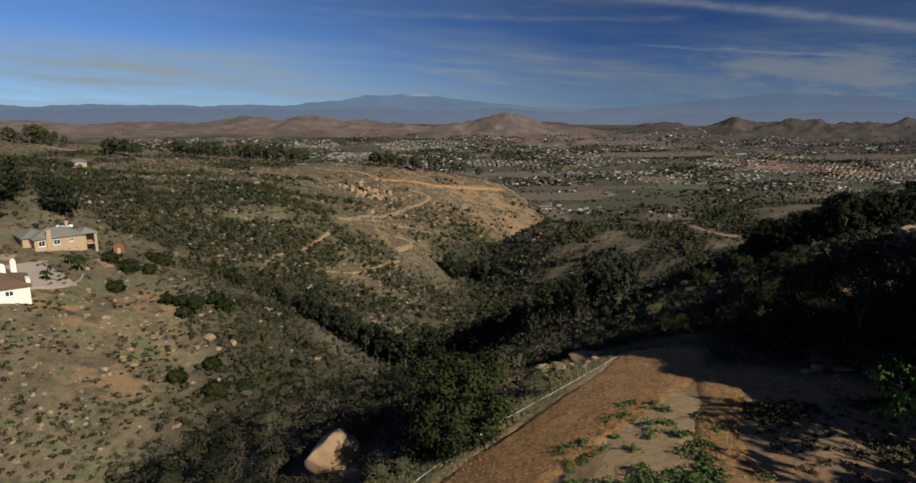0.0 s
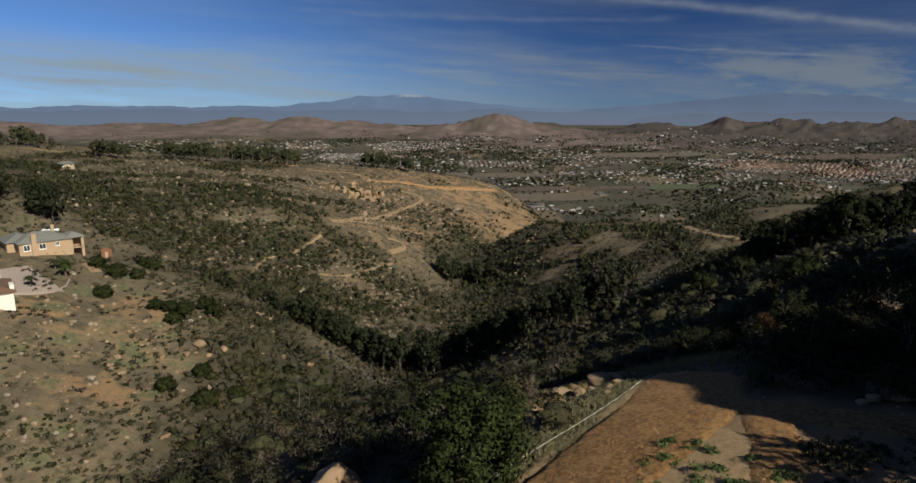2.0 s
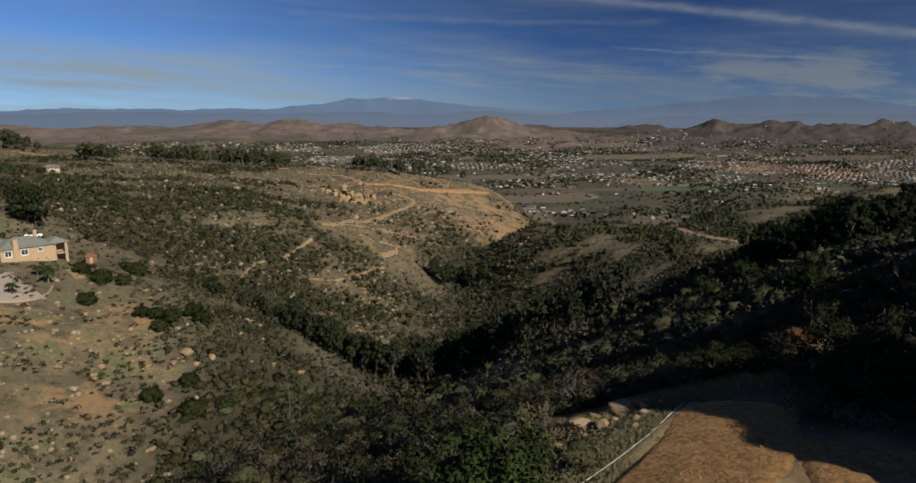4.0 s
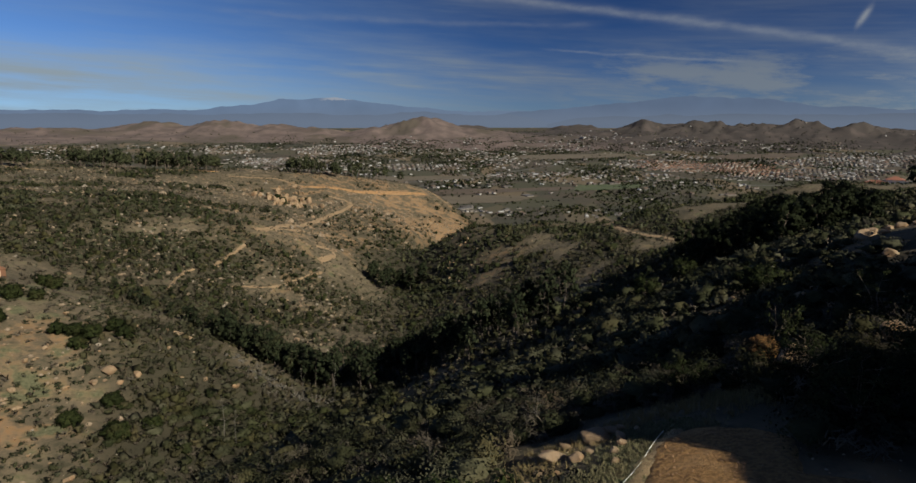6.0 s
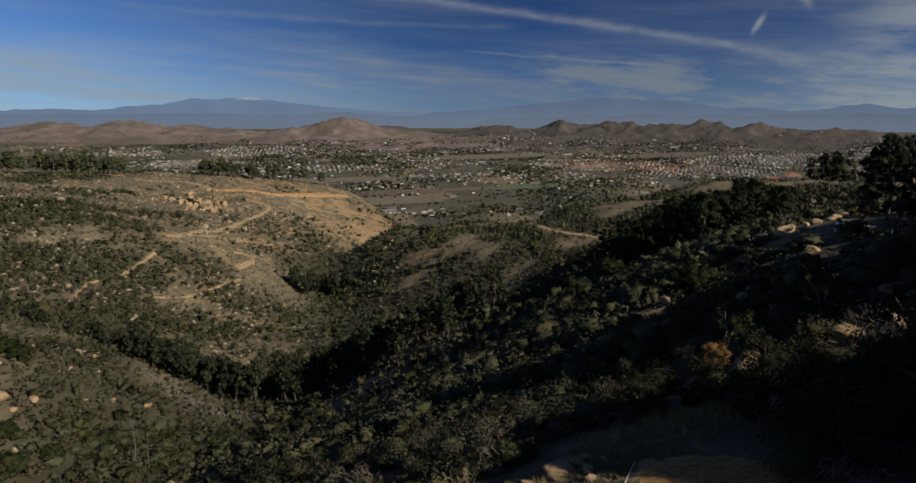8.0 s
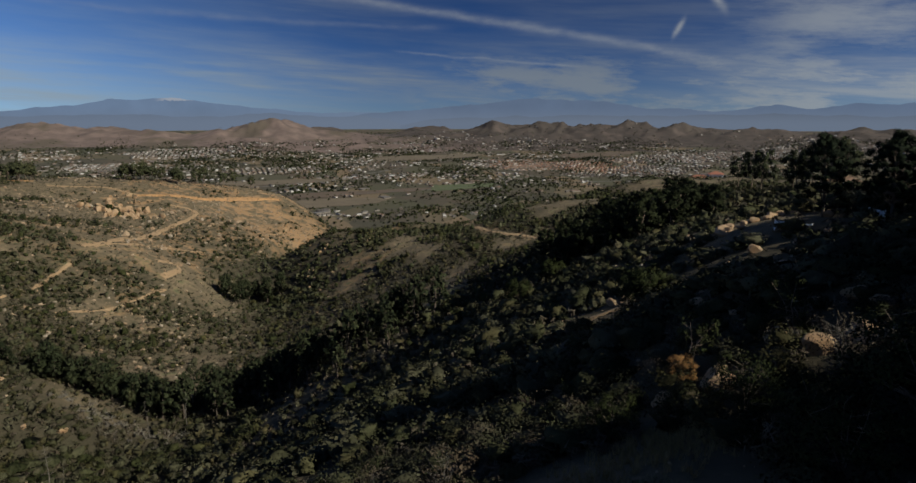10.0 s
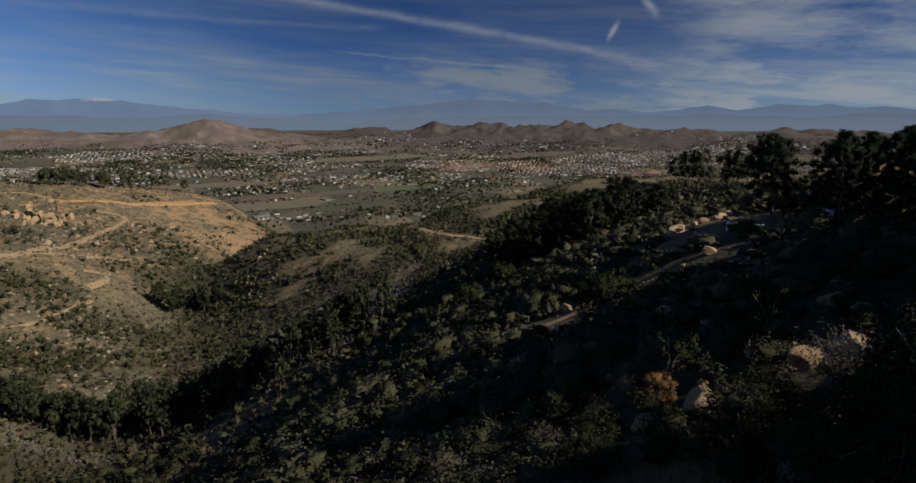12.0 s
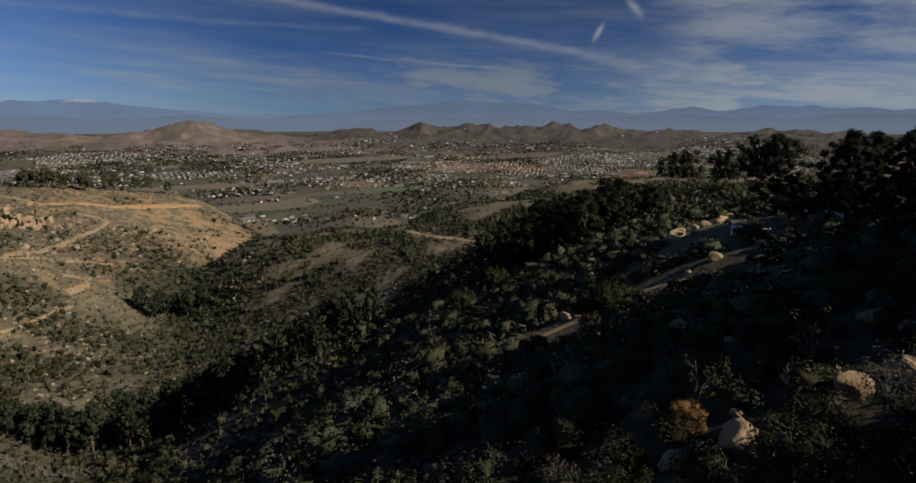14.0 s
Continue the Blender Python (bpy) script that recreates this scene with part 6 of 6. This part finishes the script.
def build_tan_house():
    house = new("house")
    z = 3.2
    bm = box(bmesh.new(), 0, 0, -2.5, 15, 11, z)
    part("wall", bm, STUCCO, house)
    part("roof", hip_roof(0, 0, 15, 11, z, 2.3), SLATE, house)
    courses(house, -0.6, 15.6, -0.6, 6.1, z, 2.3, SLATE, 14)
    part("rear_wall", box(bmesh.new(), -2.5, 5, -2.5, 6, 16, z), STUCCO, house)
    part("rear_roof", hip_roof(-2.5, 5, 6, 16, z + 0.01, 1.9), SLATE, house)
    part("porch_floor", box(bmesh.new(), 15, 0.4, -0.2, 19.4, 8, 0.05), STUCCO, house)
    part("porch_wall", box(bmesh.new(), 15, 4.6, -2.8, 19.4, 8, z), STUCCO, house)
    for x in (15.0, 18.5):
        part("porch_pillar", box(bmesh.new(), x, 0.4, -2.8, x + 0.9, 1.3, z, 0.03), STUCCO, house)
    part("porch_roof", hip_roof(14.0, 0.4, 19.4, 8, z + 0.02, 1.35, 0.5), SLATE, house)
    rail = part("porch_rail", box(bmesh.new(), 15.9, 0.6, 0.95, 18.5, 0.68, 1.03), DARKWOOD, house)
    for k in range(9):
        part("baluster", box(bmesh.new(), 16.0 + k * 0.3, 0.62, 0.05, 16.04 + k * 0.3, 0.66, 0.95), DARKWOOD, rail)
    bm = box(bmesh.new(), 3.6, -0.65, -2.5, 5.0, 0.1, 5.4, 0.04)
    chimney = part("chimney", bm, STUCCO, house)
    part("chimney_cap", box(bmesh.new(), 3.5, -0.75, 5.4, 5.1, 0.2, 5.65), STUCCO, chimney)
    part("rear_chimney", box(bmesh.new(), 11.5, 8, z, 12.5, 9, 6.6, 0.04), STUCCO, house)
    for x, w, h, sill in ((1.2, 1.9, 1.7, 0.9), (5.7, 2.0, 1.6, 0.9), (10.6, 1.2, 1.1, 1.4)):
        window(house, x, sill, w, h)
    for k in range(3):
        part("foundation_vent", box(bmesh.new(), 7.5 + k * 2.4, -0.02, -0.8, 8.1 + k * 2.4, 0.05, -0.55), DARKWOOD, house)
    house.matrix_basis = pose(-109.5, 159.5, 23.4, 0, 0, 45) @ Matrix.Diagonal((0.76, 0.76, 0.9, 1))
    tagged(house, "tan stucco house with grey tiled hip roof", "house")
    shed = new("shed")
    part("wall", box(bmesh.new(), 0, 0, -0.4, 3.2, 2.6, 2.2), DARKWOOD, shed)
    part("roof", hip_roof(0, 0, 3.2, 2.6, 2.2, 0.9, 0.25, 0.1), DARKWOOD, shed)
    part("door", box(bmesh.new(), 1.1, -0.05, 0, 2.0, 0.02, 1.9), STUCCO, shed)
    stand(shed, -97.0, 173.5, 40, 0.85)
    tagged(shed, "small brown wooden shed beside the house", "shed")


def build_white_house():
    house = new("house")
    part("wall", box(bmesh.new(), -16, 0, -1.5, 0, 12, 2.8), WHITEWASH, house)
    part("roof", hip_roof(-16, 0, 0, 12, 2.8, 2.4, 0.5), CLAY, house)
    courses(house, -16.5, 0.5, -0.5, 6.4, 2.8, 2.4, CLAY, 18)
    part("rear_wall", box(bmesh.new(), -16, 12, -1.5, -3, 18, 2.8), WHITEWASH, house)
    part("rear_roof", hip_roof(-16, 11, -3, 18, 2.81, 2.0, 0.5), CLAY, house)
    for x, y, top in ((-4.6, 7.2, 6.0), (-2.4, 13.5, 5.6)):
        chimney = part("chimney", box(bmesh.new(), x, y, 2.5, x + 1.1, y + 0.9, top, 0.04), WHITEWASH, house)
        bm = bmesh.new()
        bmesh.ops.create_cone(bm, cap_ends=True, segments=12, radius1=0.55, radius2=0.2, depth=0.5, matrix=Matrix.Translation((x + 0.55, y + 0.45, top + 0.25)))
        part("chimney_cap", bm, WHITEWASH, chimney)
    part("gable_wall", box(bmesh.new(), -0.5, 1, 2.4, 0.3, 4, 3.9, 0.05), WHITEWASH, house)
    window(house, -4.4, 1.0, 1.5, 1.1)
    window(house, -6.2, 1.4, 0.5, 0.6)
    window(house, -11.5, 1.0, 1.6, 1.1)
    house.matrix_basis = pose(-90.4, 128.4, 20.3, 0, 0, 38)
    tagged(house, "white stucco house with brown tiled roof", "house")


def build_yard():
    ribbon("court", [(-107, 151), (-102, 147.5), (-97, 144), (-92.5, 140.5)], 10, CONCRETE, "pinkish paved court between the two houses", 0.6, 11, 0.12, 0.08, 0, 60)
    ribbon("house_drive", [(-128, 150), (-118, 152), (-111, 154)], 5, TRACK, "pale drive leading to the tan house", 0.8, 7, 0.12, 0.1, 0, 61)
    ribbon("shed_yard", [(-95.5, 164), (-92.5, 161.5), (-91, 160)], 3.2, TRACK, "pale bare yard by the shed", 0.6, 7, 0.12, 0.3, 0, 62)
    path = along([(-95.5, 135.5), (-91.6, 140.2), (-91, 146), (-92.6, 151)], 0.8)
    for (ax, ay), (bx, by) in zip(path[:-1], path[1:]):
        z = float(ground_z(ax, ay))
        bm = box(bmesh.new(), -0.5, -0.15, -0.4, 0.5, 0.15, 0.45, 0.03)
        ob = part("garden_wall", bm, CONCRETE)
        ob.matrix_basis = pose((ax + bx) / 2, (ay + by) / 2, z, 0, 0, math.degrees(math.atan2(by - ay, bx - ax)))
        tagged(ob, "low pale block of the court's edge wall", "wall", "court wall blocks")
    car = new("car")
    bm = box(bmesh.new(), -2.1, -0.85, 0.3, 2.1, 0.85, 0.95, 0.12)
    part("body", bm, VINYL, car)
    part("cabin", box(bmesh.new(), -1.2, -0.75, 0.95, 1.3, 0.75, 1.5, 0.15), GLASS, car)
    for x in (-1.35, 1.35):
        for y in (-0.8, 0.8):
            bm = bmesh.new()
            bmesh.ops.create_cone(bm, cap_ends=True, segments=14, radius1=0.33, radius2=0.33, depth=0.22, matrix=Matrix.Translation((x, y, 0.33)) @ Matrix.Rotation(1.571, 4, "X"))
            part("wheel", bm, TYRE, car)
    stand(car, -116, 183, 20, 1.0, 0.0)
    tagged(car, "white car parked on the bare yard", "car")


def small_house(x, y, turn, wide, deep, high, wall, roof, label, z=None):
    house = new("house")
    part("wall", box(bmesh.new(), 0, 0, -2, wide, deep, high), wall, house)
    part("roof", hip_roof(0, 0, wide, deep, high, deep * 0.22, 0.5), roof, house)
    for k in range(max(2, int(wide / 4))):
        window(house, 1.2 + k * 3.6, 0.9, 1.6, 1.2)
    house.matrix_basis = pose(x, y, float(ground_z(x, y)) if z is None else z, 0, 0, turn)
    tagged(house, label, "house", "scattered hill houses")


def build_hill_houses():
    small_house(286, 352, -38, 13, 9, 3.4, STUCCO, RED, "red tiled house on the eastern ridge", None)
    small_house(300, 350, -38, 9, 8, 5.2, WHITEWASH, RED, "white house beside the red roof")
    small_house(160, 148, -42, 9, 7, 2.6, STUCCO, CLAY, "tan house half hidden by eucalyptus")
    small_house(-204, 334, 30, 7, 5, 2.4, STUCCO, SLATE, "small tan house on the far hillside")
    small_house(66, 60, -50, 12, 8, 2.6, STUCCO, CLAY, "tan house standing behind the pines")


def build_fence(x, y, turn, panels, label):
    fence = new("fence")
    for p in range(panels + 1):
        part("post", box(bmesh.new(), p * 2 - 0.06, -0.06, -0.4, p * 2 + 0.06, 0.06, 1.5, 0.01), VINYL, fence)
    for p in range(panels):
        for z in (0.12, 1.25):
            part("rail", box(bmesh.new(), p * 2 + 0.06, -0.03, z, p * 2 + 1.94, 0.03, z + 0.12), VINYL, fence)
        for k in range(12):
            part("slat", box(bmesh.new(), p * 2 + 0.09 + k * 0.154, -0.015, 0.22, p * 2 + 0.215 + k * 0.154, 0.015, 1.27), VINYL, fence)
    fence.matrix_basis = pose(x, y, float(ground_z(x, y)), 0, 0, turn) @ Matrix.Diagonal((0.8, 1, 0.7, 1))
    tagged(fence, label, "fence", "white fences")


build_tan_house()
build_white_house()
build_yard()
build_hill_houses()
build_fence(47.9, 59.9, -62, 2, "white vinyl fence with upright slats on the slope")
build_fence(53.6, 54.8, -95, 1, "white vinyl fence under the dark pines")
